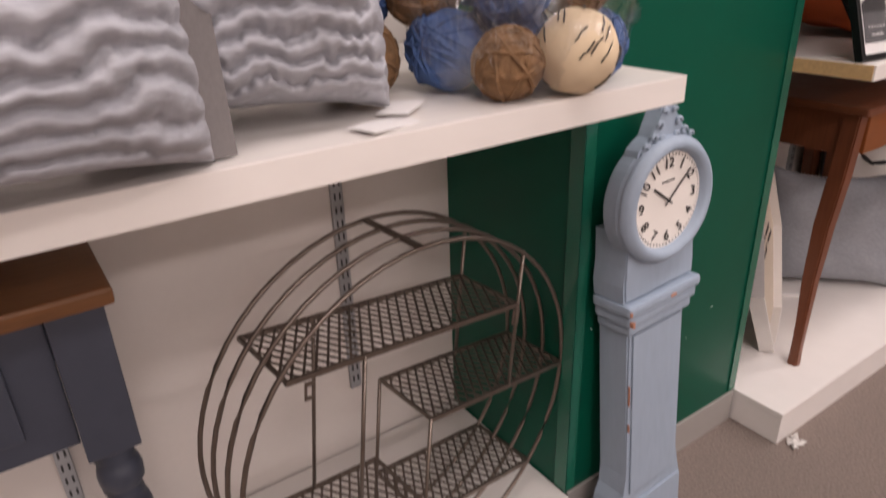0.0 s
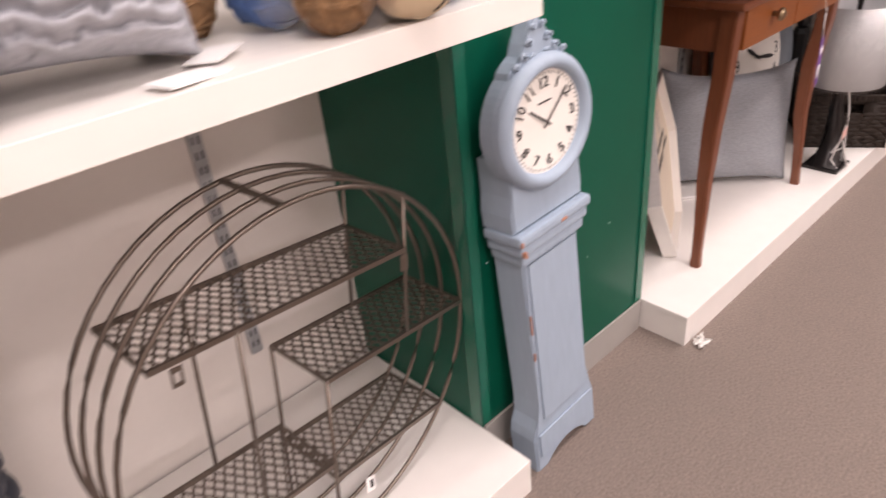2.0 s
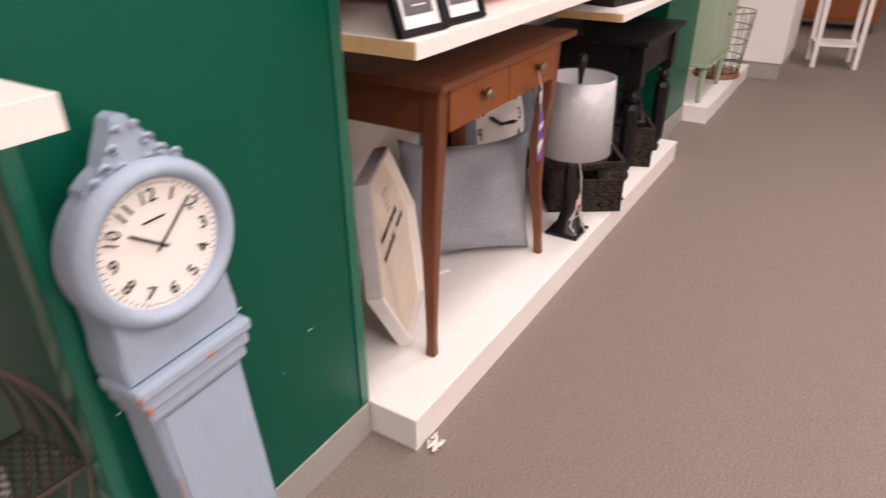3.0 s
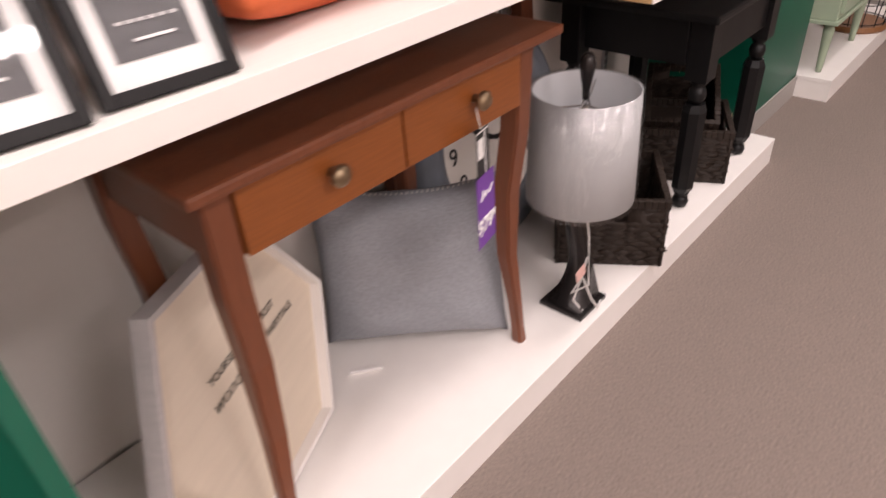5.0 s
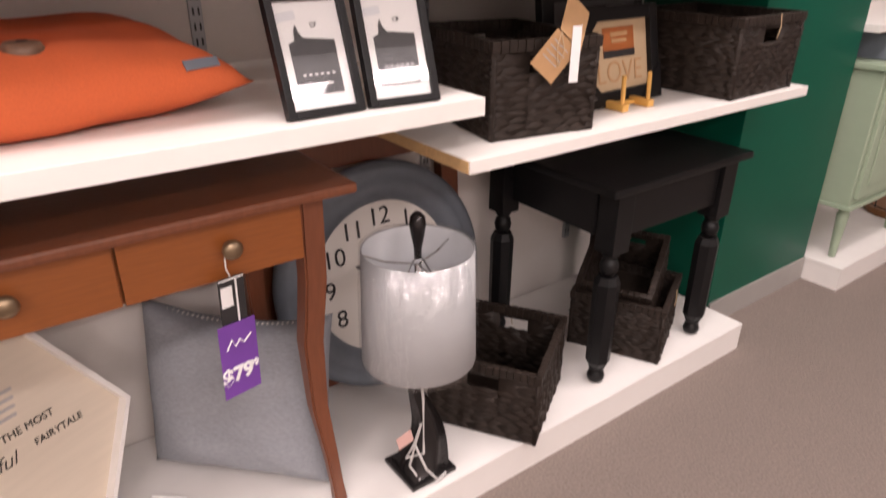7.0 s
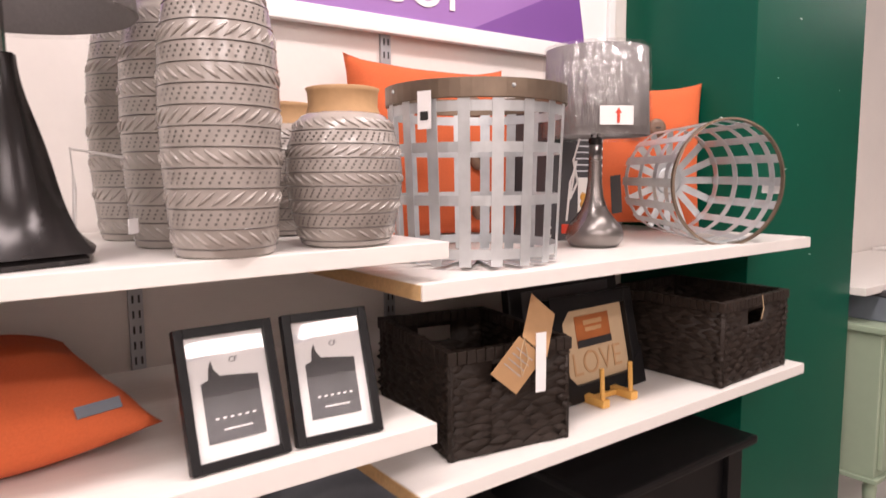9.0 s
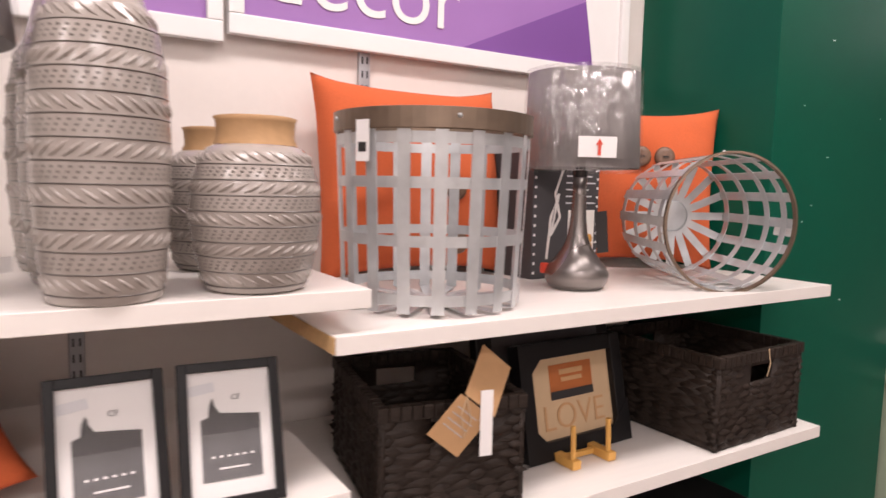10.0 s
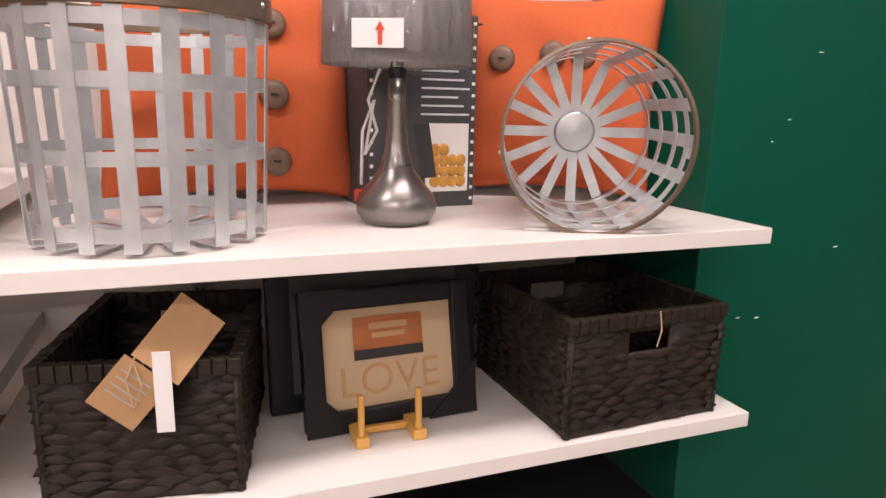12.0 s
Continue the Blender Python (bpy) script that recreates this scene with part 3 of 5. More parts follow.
def ball_bag():
    rnd = random.Random(8)
    spots = [(-0.93, 0.09, 0.045, "vine"), (-0.845, 0.055, 0.055, "birch"), (-0.76, 0.11, 0.05, "denim"), (-0.95, 0.2, 0.055, "denim"), (-0.85, 0.19, 0.06, "denim"), (-0.75, 0.22, 0.05, "birch")]
    spots2 = [(-0.90, 0.13, 0.145, "denim"), (-0.80, 0.12, 0.145, "vine"), (-0.97, 0.24, 0.14, "vine"), (-0.87, 0.24, 0.16, "denim"), (-0.73, 0.18, 0.14, "birch"), (-0.83, 0.16, 0.235, "denim"), (-1.06, 0.27, 0.045, "vine"), (-1.05, 0.3, 0.13, "denim")]
    rows = [(x - 0.05, y - 0.1, r, k, r) for x, y, r, k in spots] + [(x - 0.04, y - 0.1, 0.055, k, z) for x, y, z, k in spots2]
    names = {"vine": "brown twisted vine decor ball in clear bag", "birch": "cream cracked-bark decor ball in clear bag", "denim": "blue wrapped fibre decor ball in clear bag"}
    for x, y, r, k, z in rows:
        ob = tagged(new("decor_ball"), names[k], "ball", "decor balls")
        ob.matrix_basis = pose(x, y, 1.0965 + z)
        bm = bmesh.new()
        bmesh.ops.create_icosphere(bm, subdivisions=4, radius=r)
        o = Vector((rnd.random() * 9, 3, 2))
        for v in bm.verts:
            v.co *= 1 + 0.05 * noise.noise(v.co * 40 + o)
        part("core", bm, k, ob, smooth=True)
        if k != "birch":
            wrap = bmesh.new()
            for i in range(12):
                ax = Vector((rnd.gauss(0, 1), rnd.gauss(0, 1), rnd.gauss(0, 1))).normalized()
                q = ax.to_track_quat("Z", "Y")
                rr = r * (1.0 + 0.04 * rnd.random())
                tube([q @ Vector((rr * math.cos(a * 0.3307), rr * math.sin(a * 0.3307), 0.003 * math.sin(a))) for a in range(19)], 0.003, 5, True, wrap)
            part("wrapping", wrap, k, ob)["kind"] = "stuff"
        else:
            wrap = bmesh.new()
            for i in range(26):
                d = Vector((rnd.gauss(0, 1), rnd.gauss(0, 1), rnd.gauss(0, 1))).normalized()
                e = d.orthogonal().normalized()
                tube([(d + e * t * 0.12 + Vector((0, 0, 0.1)) * noise.noise(d * 5 + e * t)).normalized() * r * 1.03 for t in (-2, -1, 0, 1, 2)], 0.0011, 4, False, wrap)
            part("crack", wrap, "ink", ob)["kind"] = "stuff"
    bag = tagged(new("clear_bag"), "crinkled clear plastic bag of decor balls on shelf", "bag")
    bag.matrix_basis = pose(-0.90, 0.055, 1.0965)
    bm = bmesh.new()
    bmesh.ops.create_icosphere(bm, subdivisions=5, radius=1.0)
    for v in bm.verts:
        k = 1 + 0.12 * noise.noise(v.co * 4) + 0.05 * noise.noise(v.co * 11)
        v.co = Vector((v.co.x * 0.172 * k, v.co.y * 0.15 * k, max(0.001, 0.14 + v.co.z * 0.19 * k)))
    part("sheet", bm, "film", bag, smooth=True)
    part("sticker", box(-0.03, 0.0, -0.1535, -0.1525, 0.16, 0.175, m=pose(0, 0, 0, 0, 10, 0)), "paper", bag)


ball_bag()


# ---- middle bay, lower row ----
def console():
    ob = thing("console_table", pose(0.628, 0.262, 0.1) @ Matrix.Diagonal((1, 1, 0.976, 1)), "reddish-brown wooden console table with two drawers on plinth", "console table")
    # darker leg wood here: the shelf's shade is put into the top's colour
    part("tabletop", box(-0.398, 0.402, -0.205, 0.235, 0.782, 0.802, 0.006), "darkcherry", ob)
    prof = [(0.045, 0.782), (0.045, 0.60), (0.043, 0.45), (0.036, 0.28), (0.028, 0.14), (0.026, 0.05), (0.029, 0.0)]
    for sx in (-1, 1):
        for sy in (-1, 1):
            bm = bmesh.new()
            rings = []
            for w, z in prof:
                out = 0.014 * max(0, (0.22 - z) / 0.22) ** 2 - 0.012 * math.sin(math.pi * min(1, max(0, (z - 0.15) / 0.45)))
                ox, oy = (0.345 if sx > 0 else -0.372), (0.205 if sy > 0 else -0.178)
                x1, y1 = ox + sx * out, oy + sy * out + (0.03 * (1 - z / 0.782) if sy < 0 else 0)
                x0, y0 = x1 - sx * w, y1 - sy * w
                rings.append([bm.verts.new(c) for c in ((x0, y0, z), (x1, y0, z), (x1, y1, z), (x0, y1, z))])
            for p, q in zip(rings, rings[1:]):
                for i in range(4):
                    j = (i + 1) % 4
                    bm.faces.new((p[i], p[j], q[j], q[i]))
            bm.faces.new(rings[0])
            bm.faces.new(rings[-1])
            bmesh.ops.recalc_face_normals(bm, faces=bm.faces)
            bmesh.ops.bevel(bm, geom=[e for e in bm.edges if abs(e.verts[0].co.z - e.verts[1].co.z) > 0.03], offset=0.004, segments=2, affect="EDGES")
            part("leg", bm, "darkcherry", ob)
    part("front_rail", box(-0.326, 0.299, -0.165, -0.15, 0.665, 0.781), "cherry", ob)
    part("back_rail", box(-0.326, 0.299, 0.17, 0.19, 0.665, 0.781), "darkcherry", ob)
    part("side_rail", box(-0.362, -0.342, -0.132, 0.158, 0.665, 0.781), "darkcherry", ob)
    part("side_rail", box(0.315, 0.335, -0.132, 0.158, 0.665, 0.781), "darkcherry", ob)
    for x0, x1, kx in ((-0.324, -0.018, -0.168), (-0.013, 0.297, 0.16)):
        d = part("drawer", box(x0, x1, -0.181, -0.1655, 0.667, 0.778, 0.002), "cherry", ob)
        part("knob", lathe([(0.008, 0.0), (0.006, 0.008), (0.009, 0.013), (0.017, 0.018), (0.018, 0.024), (0.012, 0.030), (0.003, 0.032)], 24, m=pose(kx, -0.181, 0.73, 90, 0, 0)), "knob", d, "aged brass knob", True)
    tag = thing("price_tag", pose(0.776, 0.068, 0.797, -2, 3, 14) @ Matrix.Diagonal((1.1, 1, 1.06, 1)), "purple and black price tag hanging from drawer knob", "price tag", "price tags")
    part("cord", tube([(0, 0.0, 0.005), (-0.004, -0.006, -0.015), (0.004, -0.008, -0.04)], 0.0012, 5), "stitch", tag)
    part("upper_card", box(-0.023, 0.023, -0.010, -0.009, -0.125, -0.03), "ink", tag)
    up = bmesh.new()
    for q in ((-0.02, 0.0, -0.08, -0.045), (0.006, 0.009, -0.118, -0.036), (-0.022, 0.022, -0.0345, -0.032), (-0.022, 0.022, -0.1225, -0.1205)):
        add_box(up, q[0], q[1], -0.0112, -0.0103, q[2], q[3])
    part("card_marks", up, "paper", tag)
    part("lower_card", box(-0.034, 0.034, -0.013, -0.012, -0.245, -0.11), "purple", tag)
    words("$79", 0.037, "paper", tag, pose(-0.007, -0.0138, -0.205) @ FRONT, extra=0.0012)
    words("99", 0.018, "paper", tag, pose(0.024, -0.0138, -0.198) @ FRONT, extra=0.0006)
    part("script_mark", tube([(-0.022, -0.0142, -0.155), (-0.012, -0.0142, -0.138), (-0.006, -0.0142, -0.152), (0.002, -0.0142, -0.142), (0.01, -0.0142, -0.15), (0.024, -0.0142, -0.138)], 0.0014, 5), "paper", tag)


console()


def hex_panel():
    # leans back on the wall, on one flat side
    ob = thing("hexagon_sign", pose(0.375, 0.268, 0.102, -12, 0, 26) @ Matrix.Diagonal((1.07, 1, 1.07, 1)), "cream hexagonal wooden sign with script, tilted under console", "sign")
    R = 0.275
    out = [(R * math.cos(radians(60 * i)), 0.2382 + R * math.sin(radians(60 * i))) for i in range(6)]
    inn = [(0.96 * x, 0.2382 + 0.96 * (z - 0.2382)) for x, z in out]
    part("panel", prism(inn, -0.004, 0.008), "cream", ob)
    for i in range(6):
        j = (i + 1) % 6
        bm = bmesh.new()
        a = [out[i], out[j], inn[j], inn[i]]
        prism(a, -0.03, 0.012, bm)
        part("side_board", bm, "greywood" if i in (1, 2) else "plinth", ob)
    words("YOURSELF IS THE MOST", 0.021, "ink", ob, pose(0.025, -0.0055, 0.292) @ FRONT)
    words("wonderful", 0.038, "ink", ob, pose(-0.025, -0.0055, 0.25) @ FRONT @ Matrix.Shear("XZ", 4, (0.35, 0)).to_4x4(), extra=-0.0006)
    words("FAIRYTALE", 0.02, "ink", ob, pose(0.135, -0.0055, 0.254) @ FRONT)
    bars = bmesh.new()
    for k in range(4):
        add_box(bars, 0.06 - 0.028 + 0.004 * k, 0.06 + 0.028 - 0.003 * k, -0.0055, -0.0045, 0.37 - 0.016 * k, 0.376 - 0.016 * k)
    part("small_print", bars, "greywood", ob)


hex_panel()


def denim_pillow():
    ob = thing("throw_pillow", pose(0.822, 0.325, 0.101, -9, 0, -46), "grey-blue woven throw pillow with white blanket stitching", "pillow")
    part("cushion", pillow_bm(0.465, 0.44, 0.14, 36, 11, 0, 0.02), "grey_cloth", ob, smooth=True)
    st = bmesh.new()
    for i in range(34):
        u = -0.2 + 0.4 * i / 33
        add_box(st, u - 0.0015, u + 0.0015, -0.005, 0.004, 0.0, 0.010, m=pose(0, 0, 0.406 - 0.02 * (1 - (u / 0.22) ** 2) + 0.01 * (abs(u) / 0.2) ** 2, 0, 0, 0))
    for i in range(30):
        z = 0.03 + 0.37 * i / 29
        add_box(st, 0.203, 0.214, -0.008, 0.008, z, z + 0.003)
    part("stitching", st, "stitch", ob, "white blanket stitching")
    part("care_tag", box(-0.18, -0.1, -0.065, -0.06, 0.0, 0.03, m=pose(0, -0.03, 0.004, 35, 0, 8)), "paper", ob, "white fabric care tag")


denim_pillow()


def table_lamp_grey():
    ob = thing("table_lamp", pose(1.183, 0.089, 0.1, 0, 0, 0), "wrapped grey drum shade lamp with black twisted base", "table lamp", "")
    part("foot", box(-0.064, 0.064, -0.064, 0.064, 0.0, 0.012, 0.002), "blackmetal", ob)
    bm = bmesh.new()
    rings = []
    for k in range(26):
        t = k / 25
        w = 0.058 * (1 - t) ** 2.6 + 0.014 + 0.007 * math.sin(t * math.pi)
        cx = 0.02 * math.sin(t * 5.6)
        a = t * 1.6
        rings.append([bm.verts.new((cx + w * math.cos(a + math.pi / 4 + i * math.pi / 2), w * math.sin(a + math.pi / 4 + i * math.pi / 2), 0.0125 + 0.33 * t)) for i in range(4)])
    for p, q in zip(rings, rings[1:]):
        for i in range(4):
            j = (i + 1) % 4
            bm.faces.new((p[i], p[j], q[j], q[i]))
    part("stem", bm, "blackmetal", ob, smooth=True)
    sh = part("shade", lathe([(0.127, 0.33), (0.129, 0.332), (0.121, 0.6), (0.119, 0.6), (0.125, 0.332), (0.127, 0.33)], 56, cap=False), "shade", ob, smooth=True)
    part("lining", lathe([(0.1238, 0.334), (0.1178, 0.598)], 56, cap=False), "inner", sh, smooth=True)
    part("wrap", lathe([(0.1315, 0.322), (0.1335, 0.345), (0.133, 0.42), (0.131, 0.5), (0.1245, 0.604), (0.116, 0.6)], 72, cap=False), "film", sh, smooth=True)
    part("neck_tube", lathe([(0.012, 0.342), (0.012, 0.43), (0.008, 0.44), (0.008, 0.56)], 16), "chrome", ob, smooth=True)
    for a in (20, 140, 260):
        c, s = math.cos(radians(a)), math.sin(radians(a))
        part("spider_arm", tube([(0.008 * c, 0.008 * s, 0.56), (0.07 * c, 0.07 * s, 0.562), (0.119 * c, 0.119 * s, 0.575)], 0.0022, 6), "chrome", ob)
    for s in (-1, 1):
        part("harp_side", tube([(s * 0.01, 0, 0.44), (s * 0.032, 0, 0.47), (s * 0.034, 0, 0.53), (s * 0.012, 0, 0.57), (0, 0, 0.575)], 0.0022, 6), "chrome", ob)
    part("finial", lathe([(0.008, 0.575), (0.009, 0.60), (0.014, 0.625), (0.018, 0.65), (0.016, 0.668), (0.008, 0.678)], 20), "blackmetal", ob, "black finial", True)
    part("cord", tube([(-0.035, -0.05, 0.014), (-0.05, -0.03, 0.05), (-0.045, -0.045, 0.12), (-0.03, -0.05, 0.18), (-0.05, -0.05, 0.13), (-0.06, -0.03, 0.08), (-0.03, -0.06, 0.1), (-0.02, -0.045, 0.24), (-0.015, -0.03, 0.3)], 0.003, 6), "rubber", ob, "pale power cord")
    part("cord", tube([(-0.05, -0.055, 0.13), (-0.03, -0.07, 0.06), (0.0, -0.075, 0.014), (0.03, -0.066, 0.014)], 0.003, 6), "rubber", ob)
    part("hang_tag", box(-0.06, -0.02, -0.066, -0.065, 0.17, 0.205, m=pose(0, 0, 0, 0, -14, 0)), "pink", ob, "pink paper tag")
    part("barcode_sticker", box(0.0, 0.032, -0.0635, -0.0625, 0.002, 0.011), "paper", ob)


table_lamp_grey()


def basket(m, w, d, h, label, seed, holes=True, rows=12):
    """A four-sided open basket of plaited leaf, with cut-out grips on the two ends; its corner at the origin."""
    ob = thing("woven_basket", m, label, "basket", "woven baskets")
    rnd = random.Random(seed)
    t = 0.012
    part("bottom", box(t, w - t, t, d - t, 0.0, 0.01), "weave", ob)
    gw, gz0, gz1 = 0.085, h * 0.66, h * 0.84

    def side(length, mm, grip):
        bm = bmesh.new()
        if grip:
            a, b = length / 2 - gw / 2, length / 2 + gw / 2
            for q in ((0, a, 0, h), (b, length, 0, h), (a, b, 0, gz0), (a, b, gz1, h)):
                add_box(bm, q[0], q[1], 0.003, t - 0.002, q[2], q[3], m=mm)
        else:
            add_box(bm, 0, length, 0.003, t - 0.002, 0, h, m=mm)
        rh = (h - 0.026) / rows
        for r in range(rows):
            z = 0.002 + rh * (r + 0.5)
            x = -0.012 * (r % 2) - rnd.random() * 0.01
            while x < length - 0.006:
                ln = 0.04 + rnd.random() * 0.03
                x0, x1 = max(0.0, x), min(length, x + ln)
                if x1 - x0 > 0.008 and not (grip and x1 > length / 2 - gw / 2 and x0 < length / 2 + gw / 2 and gz0 - rh * 0.3 < z < gz1 + rh * 0.3):
                    sl = (1 if (int(x / 0.03) + r) % 2 else -1) * rh * 0.25
                    zc = z + rnd.uniform(-0.1, 0.1) * rh
                    hh = rh * rnd.uniform(0.5, 0.66)
                    bul = rnd.uniform(0.004, 0.0075)
                    xm = (x0 + x1) / 2
                    for s, base in ((-1, 0.003), (1, t - 0.002)):
                        v = [bm.verts.new(mm @ Vector(c)) for c in ((x0, base, zc - sl), (xm - 0.003, base, zc - hh), (xm + 0.003, base, zc - hh), (x1, base, zc + sl), (xm + 0.003, base, zc + hh), (xm - 0.003, base, zc + hh))]
                        p = [bm.verts.new(mm @ Vector(c)) for c in ((xm - ln * 0.22, base + s * bul, zc - sl * 0.4), (xm + ln * 0.22, base + s * bul * 0.8, zc + sl * 0.4))]
                        for f in ((v[0], v[1], p[0]), (v[1], v[2], p[1], p[0]), (v[2], v[3], p[1]), (v[3], v[4], p[1]), (v[4], v[5], p[0], p[1]), (v[5], v[0], p[0])):
                            bm.faces.new(f if s < 0 else f[::-1])
                x += ln * 0.86
        return bm

    sides = [(w, Matrix.Identity(4), holes), (d, pose(w, 0, 0, 0, 0, 90), False), (w, pose(w, d, 0, 0, 0, 180), holes), (d, pose(0, d, 0, 0, 0, -90), False)]
    for ln, mm, grip in sides:
        part("woven_side", side(ln, mm, grip), "weave", ob, smooth=True)["kind"] = "stuff"
    for x0, x1, y0, y1 in ((-0.003, w + 0.003, -0.003, t + 0.002), (-0.003, w + 0.003, d - t - 0.002, d + 0.003), (-0.003, t + 0.002, t + 0.003, d - t - 0.003), (w - t - 0.002, w + 0.003, t + 0.003, d - t - 0.003)):
        rim = bmesh.new()
        along = x1 - x0 > y1 - y0
        n = int(max(x1 - x0, y1 - y0) / 0.018)
        for k in range(n):
            a, b = k / n, (k + 1) / n
            e = rnd.uniform(0, 0.0014)
            if along:
                add_box(rim, x0 + (x1 - x0) * a, x0 + (x1 - x0) * b - 0.0012, y0 - e, y1 + e, h - 0.024, h + e, 0.0025)
            else:
                add_box(rim, x0 - e, x1 + e, y0 + (y1 - y0) * a, y0 + (y1 - y0) * b - 0.0012, h - 0.024, h + e, 0.0025)
        part("wrapped_rim", rim, "weave", ob)
    part("tie", tube([(w / 2 + 0.01, -0.005, h + 0.002), (w / 2 + 0.014, -0.008, h * 0.85), (w / 2 + 0.008, -0.006, gz0 + 0.01)], 0.0013, 5), "matte", ob, "raffia tie")
    return ob


basket(pose(1.462, -0.030, 0.101, 0, 0, 33) @ pose(0.315, 0, 0, 0, 0, 90) @ pose(0, 0, 0), 0.30, 0.315, 0.215, "open dark brown woven basket on plinth beside lamp", 1)
basket(pose(2.018, 0.014, 0.101, 0, 0, 27), 0.28, 0.29, 0.19, "dark woven basket under black table holding another", 2)
basket(pose(2.0, 0.062, 0.325, 0, 0, 27) @ pose(0, 0, 0, 0, -28, 0) @ pose(0.25, 0, -0.19, 0, 0, 90), 0.23, 0.25, 0.18, "small dark woven basket tipped inside a larger basket", 3)


def big_clock():
    ob = thing("round_wall_clock", pose(1.33, 0.43, 0.105, -9, 0, 0), "large grey-blue round wall clock leaning on wall", "clock")
    tn = pose(0, 0, 0.325, 90, 0, 0)
    part("case", lathe([(0.215, 0.012), (0.225, 0.03), (0.25, 0.042), (0.275, 0.04), (0.285, 0.028), (0.30, 0.03), (0.322, 0.02), (0.325, 0.0), (0.32, -0.02), (0.2, -0.022)], 64, cap=False, m=tn), "clockgrey", ob, smooth=True)
    part("dial", lathe([(0.0, 0.0125), (0.218, 0.013)], 48, cap=False, m=tn), "dial", ob, "cream dial with black numerals")
    for i, t in enumerate(("12", "1", "2", "3", "4", "5", "6", "7", "8", "9", "10", "11")):
        a = radians(90 - 30 * i)
        words(t, 0.07, "ink", ob, pose(0.172 * math.cos(a), -0.0145, 0.325 + 0.172 * math.sin(a)) @ FRONT, "numeral")
    for deg, ln in ((-60, 0.11), (100, 0.15)):
        part("clock_pointer", prism([(-0.004, -0.02), (0.004, -0.02), (0.009, ln * 0.7), (0.0, ln), (-0.009, ln * 0.7)], -0.019, -0.017), "ink", ob).matrix_basis = pose(0, 0, 0.325, 0, deg, 0)


big_clock()


def wood_frame():
    ob = thing("wooden_frame", pose(1.0, 0.52, 0.101, -4, 0, 0), "brown wooden open frame standing behind the round clock", "frame")
    part("post", box(0.575, 0.635, -0.02, 0.02, 0.0, 0.72, 0.004), "darkcherry", ob)
    part("post", box(-0.02, 0.04, -0.02, 0.02, 0.0, 0.72, 0.004), "darkcherry", ob)
    part("top_rail", box(0.041, 0.574, -0.018, 0.018, 0.64, 0.72, 0.004), "darkcherry", ob)
    part("bottom_rail", box(0.041, 0.574, -0.018, 0.018, 0.0, 0.05, 0.004), "darkcherry", ob)


wood_frame()


def black_table():
    ob = thing("side_table", pose(2.02, 0.272, 0.1), "black painted side table with turned legs on plinth", "side table")
    part("tabletop", box(-0.30, 0.315, -0.255, 0.29, 0.605, 0.628, 0.007), "black", ob)
    prof = [(0.012, 0.0), (0.022, 0.006), (0.026, 0.02), (0.022, 0.036), (0.014, 0.042), (0.024, 0.05), (0.024, 0.056)]
    octo = [(0.026, 0.057), (0.035, 0.075), (0.037, 0.33), (0.028, 0.352)]
    topp = [(0.017, 0.353), (0.024, 0.366), (0.027, 0.382), (0.022, 0.40), (0.015, 0.405), (0.024, 0.414), (0.024, 0.425)]
    for x, y in ((-0.215, -0.195), (0.245, -0.2), (-0.255, 0.2), (0.24, 0.215)):
        lg = part("leg", lathe(octo, 8, m=pose(x, y, 0)), "black", ob)
        part("foot", lathe(prof, 20, m=pose(x, y, 0)), "black", lg, smooth=True)
        part("collar", lathe(topp, 20, m=pose(x, y, 0)), "black", lg, smooth=True)
        part("leg_block", box(x - 0.033, x + 0.033, y - 0.033, y + 0.033, 0.4255, 0.6045, 0.002), "black", lg)
    part("front_apron", box(-0.181, 0.211, -0.218, -0.198, 0.47, 0.6045, 0.002), "black", ob)
    part("back_apron", box(-0.221, 0.206, 0.195, 0.215, 0.47, 0.6045, 0.002), "black", ob)
    part("side_apron", box(-0.255, -0.235, -0.16, 0.165, 0.47, 0.6045, 0.002), "black", ob)
    part("side_apron", box(0.235, 0.255, -0.165, 0.18, 0.47, 0.6045, 0.002), "black", ob)


black_table()


